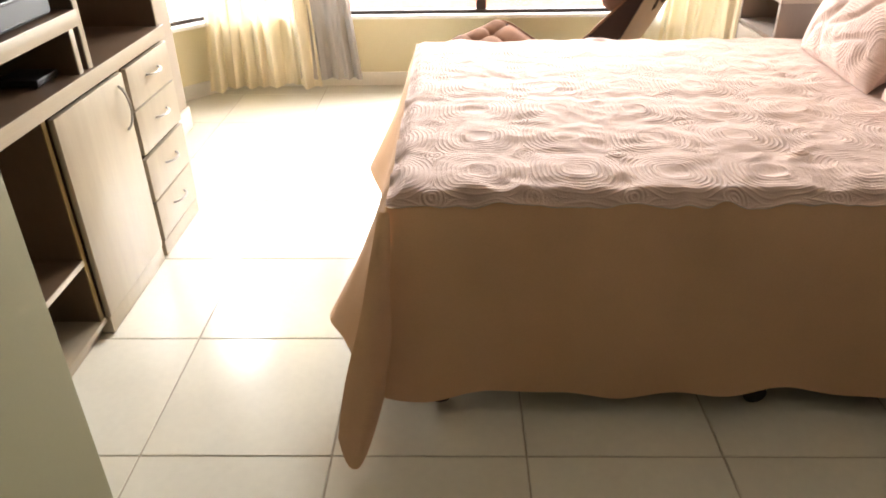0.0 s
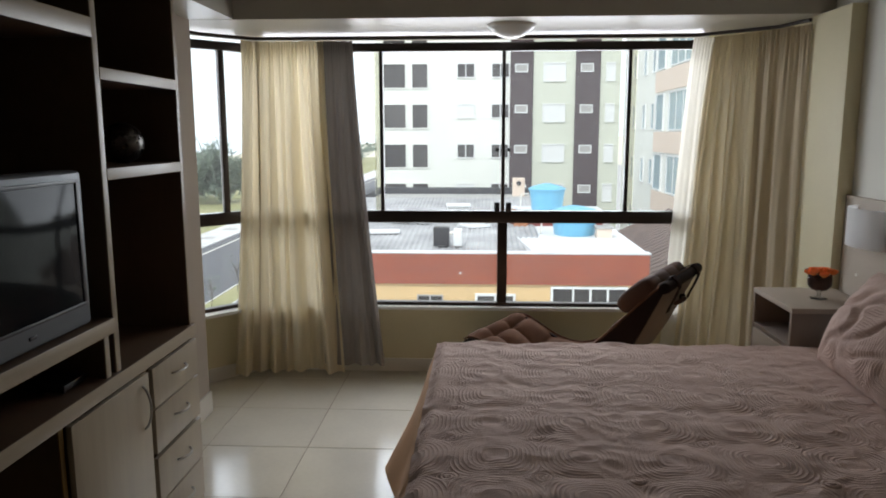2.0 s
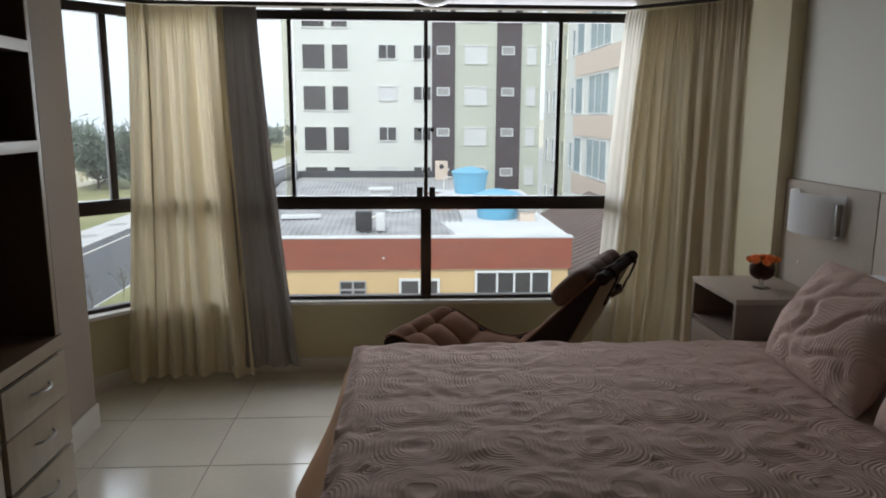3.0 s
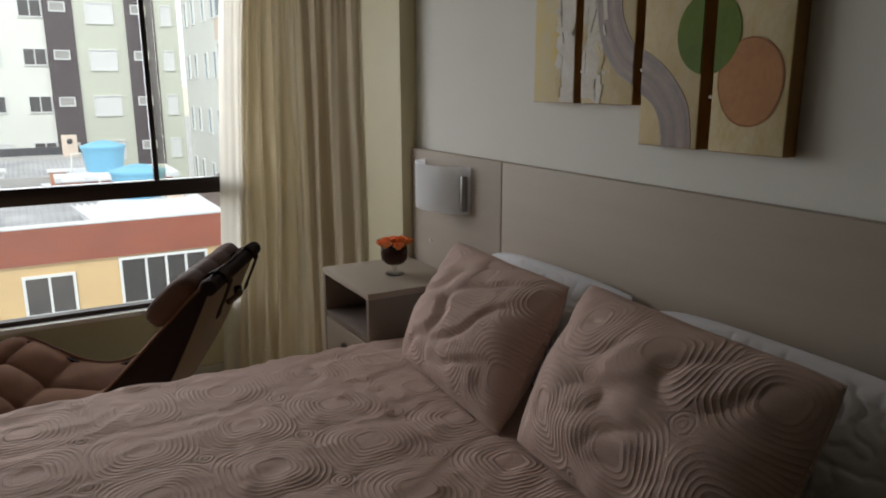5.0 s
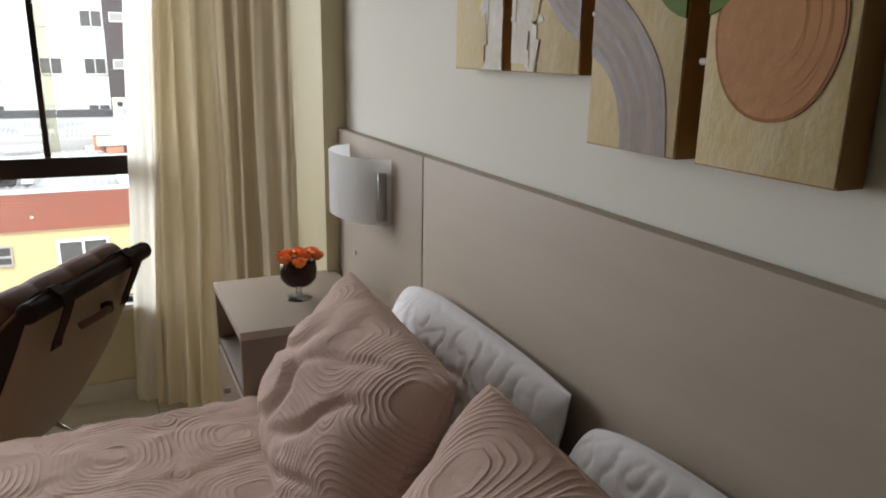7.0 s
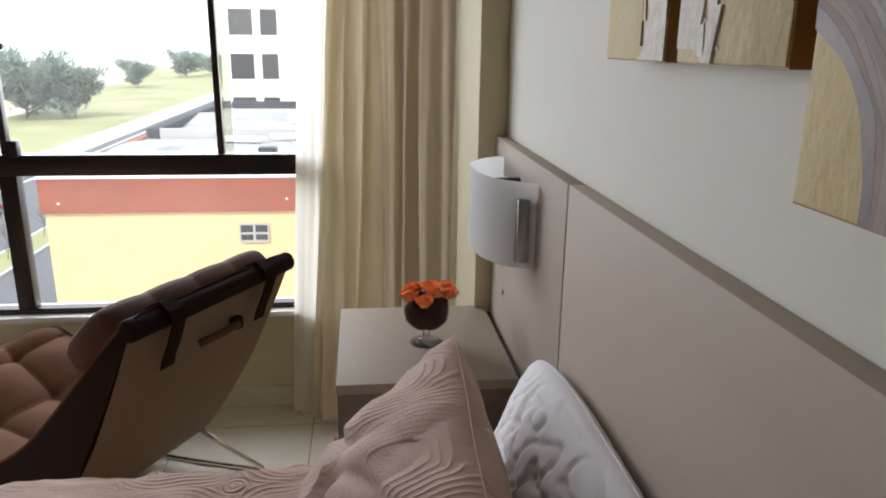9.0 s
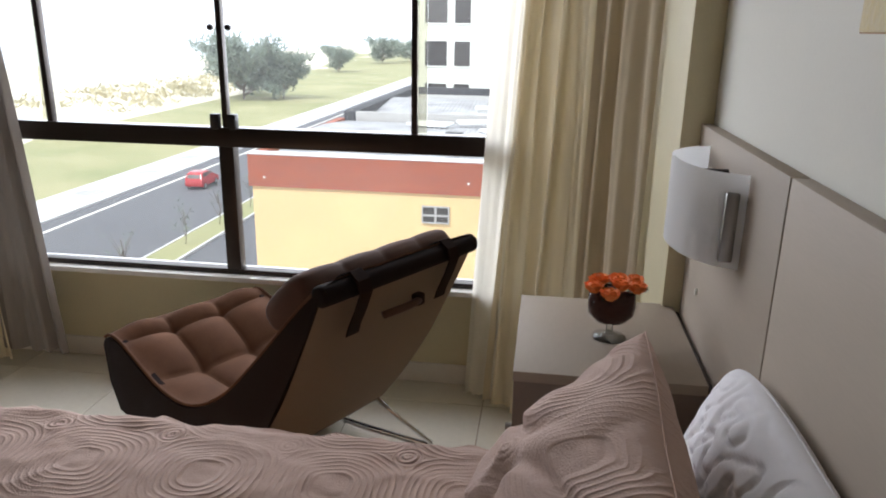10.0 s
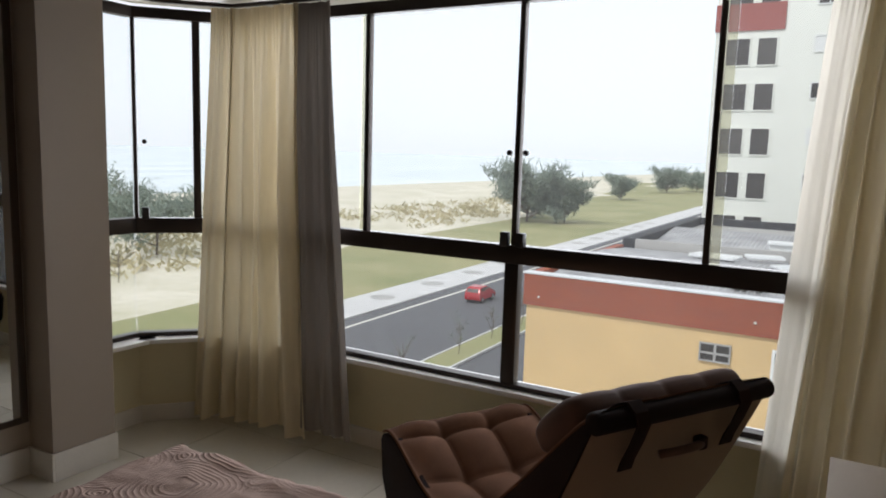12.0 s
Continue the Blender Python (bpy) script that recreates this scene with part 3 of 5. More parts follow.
def board(name, y0, y1, z0, z1, edge=OAK, front=FX, label=""):
    """A brown board with a pale band along its front edge."""
    o = part(name, box(BX + 0.008, front - 0.003, y0, y1, z0, z1), BROWN, cab, label)
    part("edge_band", box(front - 0.003, front + 0.001, y0 - 0.0005, y1 + 0.0005, z0 - 0.0005, z1 + 0.0005, 0.001), edge, o, "pale edge band")
    return o


board("worktop", Y0, Y1 + 0.004, 0.735, 0.78, front=FX + 0.014)
for z0, z1 in ((0.068, 0.735), (0.78, 2.085)):
    board("side_panel", Y1 - 0.022, Y1, z0, z1)
    board("side_panel", Y0, Y0 + 0.022, z0, z1)
board("top_board", Y0 + 0.022, Y1 - 0.022, 2.05, 2.085)
board("stile", 2.195, 2.222, 0.78, 2.05, OAK_V)
board("header", Y0 + 0.022, 2.195, 1.795, 1.85)
board("tv_shelf", Y0 + 0.022, 2.195, 0.912, 0.957, front=FX + 0.006)
board("divider", 2.135, 2.16, 0.78, 0.912, OAK_V)
for z in (1.378, 1.678):
    board("shelf", 2.222, Y1 - 0.022, z, z + 0.034, front=FX + 0.002)
for y in (1.878, 2.375):
    board("partition", y, y + 0.02, 0.068, 0.735, GAP, FX - 0.006, "brown partition with a golden edge")
board("shelf", Y0 + 0.022, 1.878, 0.275, 0.293, front=FX - 0.004)


def bow_handle(p, axis, length, parent):
    """A flat steel bow on the front, along y or z."""
    pts = []
    for k in range(13):
        a = k / 12
        off = 0.026 * math.sin(math.pi * a) ** 0.6 + 0.001
        s = (a - 0.5) * length
        pts.append((p[0] + off, p[1] + (s if axis == "y" else 0), p[2] + (s if axis == "z" else 0)))
    part("handle", tube(pts, 0.0045, 8), STEEL, parent, "brushed steel bow handle")


door = part("door", box(FX - 0.002, FX + 0.016, 1.905, 2.368, 0.068, 0.722, 0.003), OAK_V, cab)
bow_handle((FX + 0.016, 2.318, 0.615), "z", 0.15, door)
for z0, z1 in ((0.578, 0.722), (0.412, 0.572), (0.232, 0.396), (0.070, 0.226)):
    dr = part("drawer", box(FX - 0.002, FX + 0.016, 2.398, 2.782, z0, z1, 0.003), OAK_V, cab)
    bow_handle((FX + 0.016, 2.602, (z0 + z1) / 2 + 0.01), "y", 0.11, dr)

for y0, y1 in ((1.905, 2.368), (2.398, 2.782)):
    part("kickboard", box(FX - 0.028, FX + 0.012, y0, y1, 0.004, 0.064, 0.002), OAK_V, cab)

# television on its shelf
tv = thing("television", "silver tube television with a dark reflecting screen, switched off", "television", (-1.3, 1.83, 0.957))
b = box(-1.17, -1.085, 1.535, 2.115, 0.962, 1.415, 0.018, seg=3)
part("housing", b, SILVER, tv)
b = bmesh.new()
lo = [b.verts.new(c) for c in ((-1.17, 1.55, 0.98), (-1.17, 2.10, 0.98), (-1.17, 2.10, 1.40), (-1.17, 1.55, 1.40))]
hi = [b.verts.new(c) for c in ((-1.52, 1.66, 1.00), (-1.52, 1.99, 1.00), (-1.52, 1.99, 1.30), (-1.52, 1.66, 1.30))]
b.faces.new(lo)
b.faces.new(hi[::-1])
for i in range(4):
    b.faces.new((lo[i], lo[(i + 1) % 4], hi[(i + 1) % 4], hi[i]))
part("rear_shell", b, SILVER, tv)


def screen_at(u, v):
    y, z = 1.578 + 0.494 * u, 1.035 + 0.345 * v
    return (-1.083 + 0.010 * (1 - (2 * u - 1) ** 2) * (1 - 0.6 * (2 * v - 1) ** 2), y, z)


part("screen", grid(24, 18, screen_at), SCREEN, tv, "dark curved glass screen", smooth=True)
for k, (y0, y1, z0, z1) in enumerate(((1.565, 2.085, 1.025, 1.035), (1.565, 2.085, 1.380, 1.390), (1.565, 1.578, 1.035, 1.380), (2.072, 2.085, 1.035, 1.380))):
    part("bezel", box(-1.0855, -1.079, y0, y1, z0, z1, 0.002), BLACK, tv)
part("base", box(-1.42, -1.11, 1.60, 2.05, 0.957, 0.968), BLACK, tv)
part("button", box(-1.0855, -1.080, 1.81, 1.84, 0.992, 1.002, 0.002), BLACK, tv)

ball = lathe([(0.012, 0.0)] + [(0.072 * math.sin(a), 0.072 - 0.072 * math.cos(a)) for a in [0.25 + 2.7 * k / 14 for k in range(15)]], (-1.21, 2.62, 1.413), 28)
solo("decorative_ball", ball, PEWTER, "dark silvered decorative ball standing on a cabinet shelf", "ornament", smooth=True)
ball = lathe([(0.008, 0.0)] + [(0.030 * math.sin(a), 0.030 - 0.030 * math.cos(a)) for a in [0.3 + 2.6 * k / 10 for k in range(11)]], (-1.17, 2.335, 0.781), 20)
solo("decorative_ball", ball, STEEL, "small silvered ball on the cabinet worktop", "ornament", smooth=True)
rc = thing("set_top_box", "small black receiver box lying in the niche under the television", "set-top box", (-1.18, 2.06, 0.78))
part("body", box(-1.24, -1.12, 2.00, 2.12, 0.784, 0.804, 0.005), BLACK, rc)
for x in (-1.23, -1.13):
    for y in (2.01, 2.11):
        part("foot", rod((x, y, 0.78), (x, y, 0.785), 0.006), BLACK, rc)
mir = thing("wall_mirror", "tall wall mirror in a dark wooden surround", "mirror", (-1.57, 3.26, 0.24))
part("glass", box(XL + 0.012, XL + 0.016, 2.95, 3.475, 0.262, 1.93), MIRROR, mir)
for y0, y1, z0, z1 in ((2.92, 2.95, 0.235, 1.96), (3.475, 3.505, 0.235, 1.96), (2.95, 3.475, 0.235, 0.262), (2.95, 3.475, 1.93, 1.96)):
    part("moulding", box(XL, XL + 0.022, y0, y1, z0, z1, 0.003), DARKWOOD, mir)

# ---- bed ----
BX0, BX1, BY0, BY1, BZ = -0.12, 1.752, 1.575, 3.085, 0.648
bed = thing("bed", "double box-spring bed on black castors, head against the panel", "bed", (0.82, 2.33, 0))
part("base", box(BX0 + 0.03, BX1, BY0 + 0.03, BY1 - 0.03, 0.10, 0.34, 0.012), MATTRESS, bed)
part("mattress", box(BX0 + 0.02, BX1, BY0 + 0.02, BY1 - 0.02, 0.342, 0.628, 0.035, seg=4), MATTRESS, bed)
for x in (0.0, 0.87, 1.65):
    for y in (1.60, 2.33, 3.02):
        c = part("castor", rod((x, y - 0.018, 0.032), (x, y + 0.018, 0.032), 0.032, 16), BLACK, bed)
        part("stem", rod((x, y, 0.03), (x, y, 0.10), 0.012), STEEL, c)


def top_height(x, y):
    puff = math.cos((x - 0.59) / 0.24 * 2 * math.pi) + math.cos((y - 2.65) / 0.235 * 2 * math.pi)
    n = noise.noise(Vector((x * 2.2, y * 2.2, 4.0))) * 0.007 + noise.noise(Vector((x * 9, y * 9, 1.0))) * 0.005 + noise.noise(Vector((x * 21, y * 21, 6.0))) * 0.0025 - 0.007 * abs(noise.noise(Vector((x * 12, y * 15, 8.0))))
    cu, cv = cover_uv(x, y)
    du, dv = abs(cu - math.floor(cu) - 0.5), abs(cv - math.floor(cv) - 0.5)
    knot = math.exp(-(du * du + dv * dv) / 0.030)
    n += knot * (0.002 + 0.010 * abs(noise.noise(Vector((x * 17, y * 25, 5.0)))))
    edge = min(x - BX0, y - BY0, BY1 - y)
    return BZ + 0.0022 * puff + n - (0.028 + 0.014 * noise.noise(Vector((x * 17, y * 17, 9.0)))) * (1 - smoothstep(0.0, 0.06, edge)) ** 2 + 0.008 * noise.noise(Vector((x * 13, y * 13, 3.0))) * (1 - smoothstep(0.02, 0.16, edge))


def cover_uv(x, y):
    return ((x - 0.59) / 0.24, (y - 2.65) / 0.235)


spread = thing("bedspread", "dusty pink quilted bedspread hanging to the floor, shade tinted into its sides", "bedspread", (0.82, 2.33, 0.6))
part("top", grid(330, 260, lambda u, v: (BX0 + (BX1 - BX0) * u, BY0 + (BY1 - BY0) * v, top_height(BX0 + (BX1 - BX0) * u, BY0 + (BY1 - BY0) * v)),
     uv=lambda u, v: cover_uv(BX0 + (BX1 - BX0) * u, BY0 + (BY1 - BY0) * v)), COVER, spread, smooth=True)

# the hanging sides: near, foot and far, with a lifted flare at each foot corner
R = 0.05
NEAR, FOOT, FAR = BX1 - BX0, BY1 - BY0, BX1 - BX0
AROUND = NEAR + FOOT + FAR


def edge_at(s):
    """A place on the bed's edge, the way out, and how far along a corner it lies."""
    if s < NEAR:
        p, o, c = Vector((BX1 - s, BY0, 0)), Vector((0, -1, 0)), s - NEAR
    elif s < NEAR + FOOT:
        p, o = Vector((BX0, BY0 + s - NEAR, 0)), Vector((-1, 0, 0))
        c = s - NEAR if s - NEAR < FOOT / 2 else s - NEAR - FOOT
    else:
        p, o, c = Vector((BX0 + s - NEAR - FOOT, BY1, 0)), Vector((0, 1, 0)), s - NEAR - FOOT
    return p, o, c


def side_at(u, v):
    s = u * AROUND
    p, o, c = edge_at(s)
    near_c, far_c = s - NEAR, s - NEAR - FOOT
    k1, k2 = math.exp(-(near_c / 0.03) ** 2), math.exp(-(far_c / 0.10) ** 2)
    corner = max(k1, k2)
    diag = Vector((-0.7, -0.7, 0)) if k1 > k2 else Vector((-0.7, 0.7, 0))
    foot = NEAR < s < NEAR + FOOT
    hem = 0.19 if foot else 0.070
    hem = hem * (1 - corner) + (0.10 if k1 > k2 else 0.012) * corner
    hem += 0.012 * math.sin(s * 9.0) + 0.008 * math.sin(s * 23 + 1)
    flare = (0.09 + 0.10 * math.exp(-((near_c - 0.17) / 0.13) ** 2) + 0.09 * smoothstep(0.6, 1.5, near_c) if foot else 0.03) * (1 - corner) + (0.07 if k1 > k2 else 0.20) * corner
    fold = 0.012 * math.sin(s * 15) + 0.016 * noise.noise(Vector((s * 4, v * 1.5, 2)))
    way = (o * (1 - corner) + diag * corner).normalized()
    out = flare * v ** 1.25 + fold * v * (1.5 - 0.5 * v) + 0.012 * min(1, v * 8)
    z0 = top_height(p.x, p.y) - 0.002
    q = p + way * out
    q.z = z0 + (hem - z0) * v
    return q


def fold_at(u, v):
    """The spare cloth at the corner: a narrow tongue that hangs forward to the floor with a rounded end."""
    a = 2 * u - 1
    low = 0.018 + 0.075 * abs(a) ** 3
    w = 0.012 + 0.030 * v ** 0.8
    cx, cy = BX0 - 0.004 - 0.085 * v ** 1.1, BY0 - 0.012 - 0.235 * v ** 1.15
    back = abs(a) ** 3 * (0.10 + 0.75 * (a > 0)) * (BY0 - 0.015 - cy)
    x = cx + a * w + (0.030 * v if a > 0 else 0.0) * a ** 2 + 0.006 * math.sin(9 * v + 2 * a) * v
    return (x, cy + back - 0.010 * (1 - a * a), BZ - 0.035 + (low - BZ + 0.035) * v)


part("corner_fold", grid(24, 40, fold_at), WARM_SIDE, spread, "tongue of side cloth folded at the corner", smooth=True)
part("side", grid(900, 44, side_at, uv=lambda u, v: (u * AROUND / 0.6, v * 0.2)), WARM_SIDE, spread, "hanging side cloth with warm shade put into its colour", smooth=True)


def pillow(name, label, centre, yaw, lean, w, h, thick, material, quilt, group):
    """A stuffed cushion: broad sides w by h, pinched corners, a seam round its edge."""
    ob = thing(name, label, "pillow", group=group)
    rnd = random.Random(int(centre[1] * 100))
    sd = rnd.uniform(0, 50)
    place = Matrix.Translation(centre) @ Matrix.Rotation(radians(yaw), 4, "Z") @ Matrix.Rotation(radians(lean), 4, "Y")

    def at(side):
        def f(u, v):
            a, c = 2 * u - 1, 2 * v - 1
            full = max(0.0, (1 - abs(a) ** 2.8) * (1 - abs(c) ** 2.8)) ** 0.55 * (0.72 + 0.28 * (1 - a * a) * (1 - c * c))
            pinch = 1 - 0.035 * (1 - abs(a) ** 2) * abs(c) ** 3 - 0.035 * abs(a * c) ** 4 + 0.03 * noise.noise(Vector((a * 2 + sd, c * 2, 9)))
            pinch2 = 1 - 0.035 * (1 - abs(c) ** 2) * abs(a) ** 3 - 0.030 * abs(a * c) ** 4 + 0.03 * noise.noise(Vector((a * 2, c * 2 + sd, 5)))
            t = thick * full * (1 + 0.22 * noise.noise(Vector((a * 1.3 + sd, c * 1.3, side))))
            crease = 0.0 if quilt else abs(noise.noise(Vector((a * 2.2 + c * 1.6 + sd, c * 1.2 - a * 0.7, side * 3))))
            t += full * (0.065 * min(0.30, crease) - 0.010 + 0.003 * noise.noise(Vector((a * 7, c * 7 + sd, 0))))
            if quilt:
                meander = abs(noise.noise(Vector((a * 8.0 + sd, c * 4.4, 4.0)))) + 0.12 * abs(noise.noise(Vector((a * 13 + sd, c * 8, 8.0))))
                t += full * 0.022 * (min(0.22, meander) / 0.22) ** 0.5 - full * 0.014
                pinch = 1 - (0.17 if a > 0 else 0.06) * abs(a * c) ** 3
                pinch2 = 1 - (0.11 if a > 0 else 0.03) * abs(a * c) ** 3
            return place @ Vector((side * t * (0.86 if side < 0 else 1.0), a * pinch2 * w / 2, c * pinch * h / 2))
        return f

    uv = lambda u, v: (u * w / 0.22 + sd, v * h / 0.215 + 0.4)
    bm = grid(120, 80, at(-1), uv=uv)
    bm = grid(120, 80, at(1), bm, uv=uv)
    bmesh.ops.remove_doubles(bm, verts=bm.verts, dist=0.0006)
    ob.matrix_world = Matrix.Translation((centre[0], centre[1], centre[2] - h / 2))
    WORLD[ob] = ob.matrix_world.copy()
    part("case", bm, material, ob, smooth=True)
    edge = [(k / 32, 0) for k in range(32)] + [(1, k / 32) for k in range(32)] + [(1 - k / 32, 1) for k in range(32)] + [(0, 1 - k / 32) for k in range(32)]
    rim = [at(1)(u, v) for u, v in edge]
    part("seam", tube(rim + rim[:1], 0.0013, 6), material, ob, smooth=True)
    return ob


pillow("pillow", "white quilted pillow leaning on the headboard", (1.678, 2.585, 0.795), 0, 19, 0.68, 0.345, 0.080, WHITE_Q, True, "white pillows")
pillow("pillow", "white quilted pillow leaning on the headboard", (1.678, 1.87, 0.795), 0, 19, 0.69, 0.345, 0.080, WHITE_Q, True, "white pillows")
pillow("pillow", "dusty pink quilted cushion leaning on a white pillow", (1.462, 2.575, 0.822), -3, 30, 0.60, 0.41, 0.130, COVER_C, False, "pink cushions")
pillow("pillow", "dusty pink quilted cushion leaning on a white pillow", (1.450, 1.905, 0.832), -3, 30, 0.67, 0.42, 0.168, COVER_C, False, "pink cushions")

# ---- headboard ----
hb = thing("headboard", "taupe laminate headboard panel fixed to the wall", "headboard", (1.77, 2.3, 0.2))
for y0, y1 in ((2.892, 3.526), (1.305, 2.886), (0.70, 1.299)):
    part("panel", box(1.757, XR, y0, y1, 0.20, 1.231, 0.002), TAUPE, hb)
for y in (2.889, 1.302):
    part("joint", box(1.765, XR, y - 0.003, y + 0.003, 0.20, 1.21), DARKWOOD, hb)
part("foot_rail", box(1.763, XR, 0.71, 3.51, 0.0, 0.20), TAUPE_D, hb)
part("button", rod((1.757, 3.37, 0.885), (1.753, 3.37, 0.885), 0.007), SKIRT, hb)

# ---- bedside table ----
ns = thing("bedside_table", "taupe laminate bedside table with an open niche over a drawer", "bedside table", (1.565, 3.33, 0))
NX0, NX1, NY0, NY1, NZ = 1.374, 1.755, 3.113, 3.548, 0.787
part("top", box(NX0, NX1 - 0.012, NY0, NY1, NZ - 0.022, NZ, 0.002), TAUPE, ns)
part("rear_groove", box(NX1 - 0.012, NX1, NY0, NY1, NZ - 0.04, NZ - 0.012), DARKWOOD, ns, "dark groove along the back")
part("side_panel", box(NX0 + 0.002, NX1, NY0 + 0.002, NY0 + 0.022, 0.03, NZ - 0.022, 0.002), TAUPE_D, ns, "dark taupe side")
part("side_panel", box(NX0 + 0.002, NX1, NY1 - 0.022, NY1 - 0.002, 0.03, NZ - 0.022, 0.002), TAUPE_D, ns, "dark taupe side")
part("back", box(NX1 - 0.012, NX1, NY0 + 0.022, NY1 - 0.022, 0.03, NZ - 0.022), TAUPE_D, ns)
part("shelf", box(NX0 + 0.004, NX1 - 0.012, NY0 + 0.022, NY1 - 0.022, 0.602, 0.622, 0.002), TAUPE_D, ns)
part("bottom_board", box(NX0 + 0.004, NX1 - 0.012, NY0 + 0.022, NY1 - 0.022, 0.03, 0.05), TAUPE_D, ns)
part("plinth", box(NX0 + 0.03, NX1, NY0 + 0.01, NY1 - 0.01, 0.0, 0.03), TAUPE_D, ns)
for z0, z1 in ((0.335, 0.598), (0.054, 0.330)):
    d = part("drawer", box(NX0, NX0 + 0.018, NY0 + 0.024, NY1 - 0.024, z0, z1, 0.002), TAUPE, ns)
    k = part("knob", rod((NX0, 3.33, z1 - 0.06), (NX0 - 0.018, 3.33, z1 - 0.06), 0.009, 14), STEEL, d, "small steel knob")
cable = [(1.40, 3.98, 0.14), (1.37, 3.96, 0.135), (1.345, 3.95, 0.10), (1.338, 3.94, 0.05), (1.35, 3.93, 0.015), (1.40, 3.92, 0.008), (1.52, 3.90, 0.008)]
solo("cable", tube(cable, 0.004, 8), BLACK, "black cable looped on the floor behind the bedside table", "cable")

# ---- wall light ----
sc = thing("wall_light", "curved frosted acrylic wall light with a steel bar, switched off", "wall light", (1.757, 3.24, 1.08))
AR = [(1.750, 3.075), (1.712, 3.095), (1.680, 3.135), (1.662, 3.19), (1.656, 3.25), (1.664, 3.31), (1.688, 3.36), (1.722, 3.395), (1.754, 3.41)]
pts = []
for i in range(33):
    s = i / 32 * (len(AR) - 1)
    k = min(int(s), len(AR) - 2)
    f = s - k
    p0, p1, p2, p3 = (Vector(AR[max(0, min(len(AR) - 1, k + j))]) for j in (-1, 0, 1, 2))
    pts.append(0.5 * ((2 * p1) + (p2 - p0) * f + (2 * p0 - 5 * p1 + 4 * p2 - p3) * f * f + (3 * p1 - p0 - 3 * p2 + p3) * f ** 3))
b = grid(32, 1, lambda u, v: (pts[round(u * 32)].x, pts[round(u * 32)].y, 1.032 + 0.166 * v))
b = grid(32, 1, lambda u, v: (pts[round(u * 32)].x + 0.004, pts[round(u * 32)].y, 1.032 + 0.166 * v), b)
part("shade", b, ACRYLIC, sc, "frosted white acrylic shade", smooth=True)
part("bar", box(1.720, 1.743, 3.076, 3.098, 1.043, 1.166, 0.004), STEEL, sc, "brushed steel bar")
for z in (1.055, 1.154):
    part("screw", rod((1.757, 3.088, z), (1.722, 3.088, z), 0.006), STEEL, sc)
part("lamp_holder", rod((1.757, 3.24, 1.165), (1.70, 3.24, 1.165), 0.014), BLACK, sc)
part("back_plate", box(1.749, 1.757, 3.12, 3.37, 1.02, 1.16, 0.002), SKIRT, sc)

# ---- goblet of roses ----
VX, VY, VZ = 1.572, 3.315, NZ
vase = thing("flower_goblet", "clear glass goblet of soil with small orange artificial roses", "flower vase", (VX, VY, VZ))
part("goblet", lathe([(0.036, 0.0), (0.036, 0.003), (0.020, 0.006), (0.008, 0.012), (0.007, 0.028), (0.012, 0.034), (0.034, 0.042), (0.048, 0.058), (0.051, 0.078), (0.048, 0.106)], (VX, VY, VZ), 36), CLEAR, vase, smooth=True)
part("filling", lathe([(0.006, 0.041), (0.032, 0.0430), (0.0472, 0.0585), (0.0502, 0.078), (0.0475, 0.1020), (0.004, 0.107)], (VX, VY, VZ), 28), SOIL, vase, smooth=True)
rnd = random.Random(11)
for k in range(9):
    a = k * 2.4 + 0.3
    r = 0.012 + 0.050 * math.sqrt(k / 8.5)
    c = Vector((VX + r * math.cos(a), VY + r * math.sin(a), VZ + 0.133 - 0.016 * (r / 0.06) + rnd.uniform(-0.013, 0.010)))
    bm = lathe([(0.002, -0.012), (0.009, -0.010), (0.0135, -0.003), (0.0135, 0.005), (0.009, 0.011), (0.002, 0.013)], c, 10)
    for ring, (n, rad, lift, tip) in enumerate(((3, 0.006, 0.008, 0.0), (5, 0.011, 0.006, 0.004), (6, 0.016, 0.002, 0.010))):
        for j in range(n):
            t = 2 * math.pi * (j + 0.5 * ring) / n + k
            m = Matrix.Translation(c) @ Matrix.Rotation(t, 4, "Z")
            half = rad * 0.85
            vs = [bm.verts.new(m @ Vector(q)) for q in ((rad * 0.3, -half * 0.5, -0.010), (rad * 0.3, half * 0.5, -0.010), (rad * 0.9, half, lift * 0.4), (rad + tip * 0.3, half * 0.7, lift + 0.006), (rad + tip * 0.6, 0, lift + 0.008), (rad + tip * 0.3, -half * 0.7, lift + 0.006), (rad * 0.9, -half, lift * 0.4))]
            bm.faces.new(vs)
    fl = part("rose", bm, ORANGE, vase, "orange rose head", smooth=True)
    part("stem", rod((VX + r * 0.4 * math.cos(a), VY + r * 0.4 * math.sin(a), VZ + 0.09), c - Vector((0, 0, 0.008)), 0.0018, 6), LEAF, fl)
for k in range(16):
    a, r = k * 2.1, 0.03 + 0.028 * rnd.random()
    c = Vector((VX + r * math.cos(a), VY + r * math.sin(a), VZ + 0.106 + 0.012 * rnd.random()))
    m = Matrix.Translation(c) @ Matrix.Rotation(a, 4, "Z") @ Matrix.Rotation(rnd.uniform(-0.5, 0.4), 4, "Y")
    bm = bmesh.new()
    vs = [bm.verts.new(m @ Vector(q)) for q in ((-0.012, 0, 0), (0.0, -0.008, 0.003), (0.012, -0.005, 0.002), (0.02, 0, -0.003), (0.012, 0.005, 0.002), (0.0, 0.008, 0.003))]
    bm.faces.new(vs)
    part("leaf", bm, LEAF, vase)

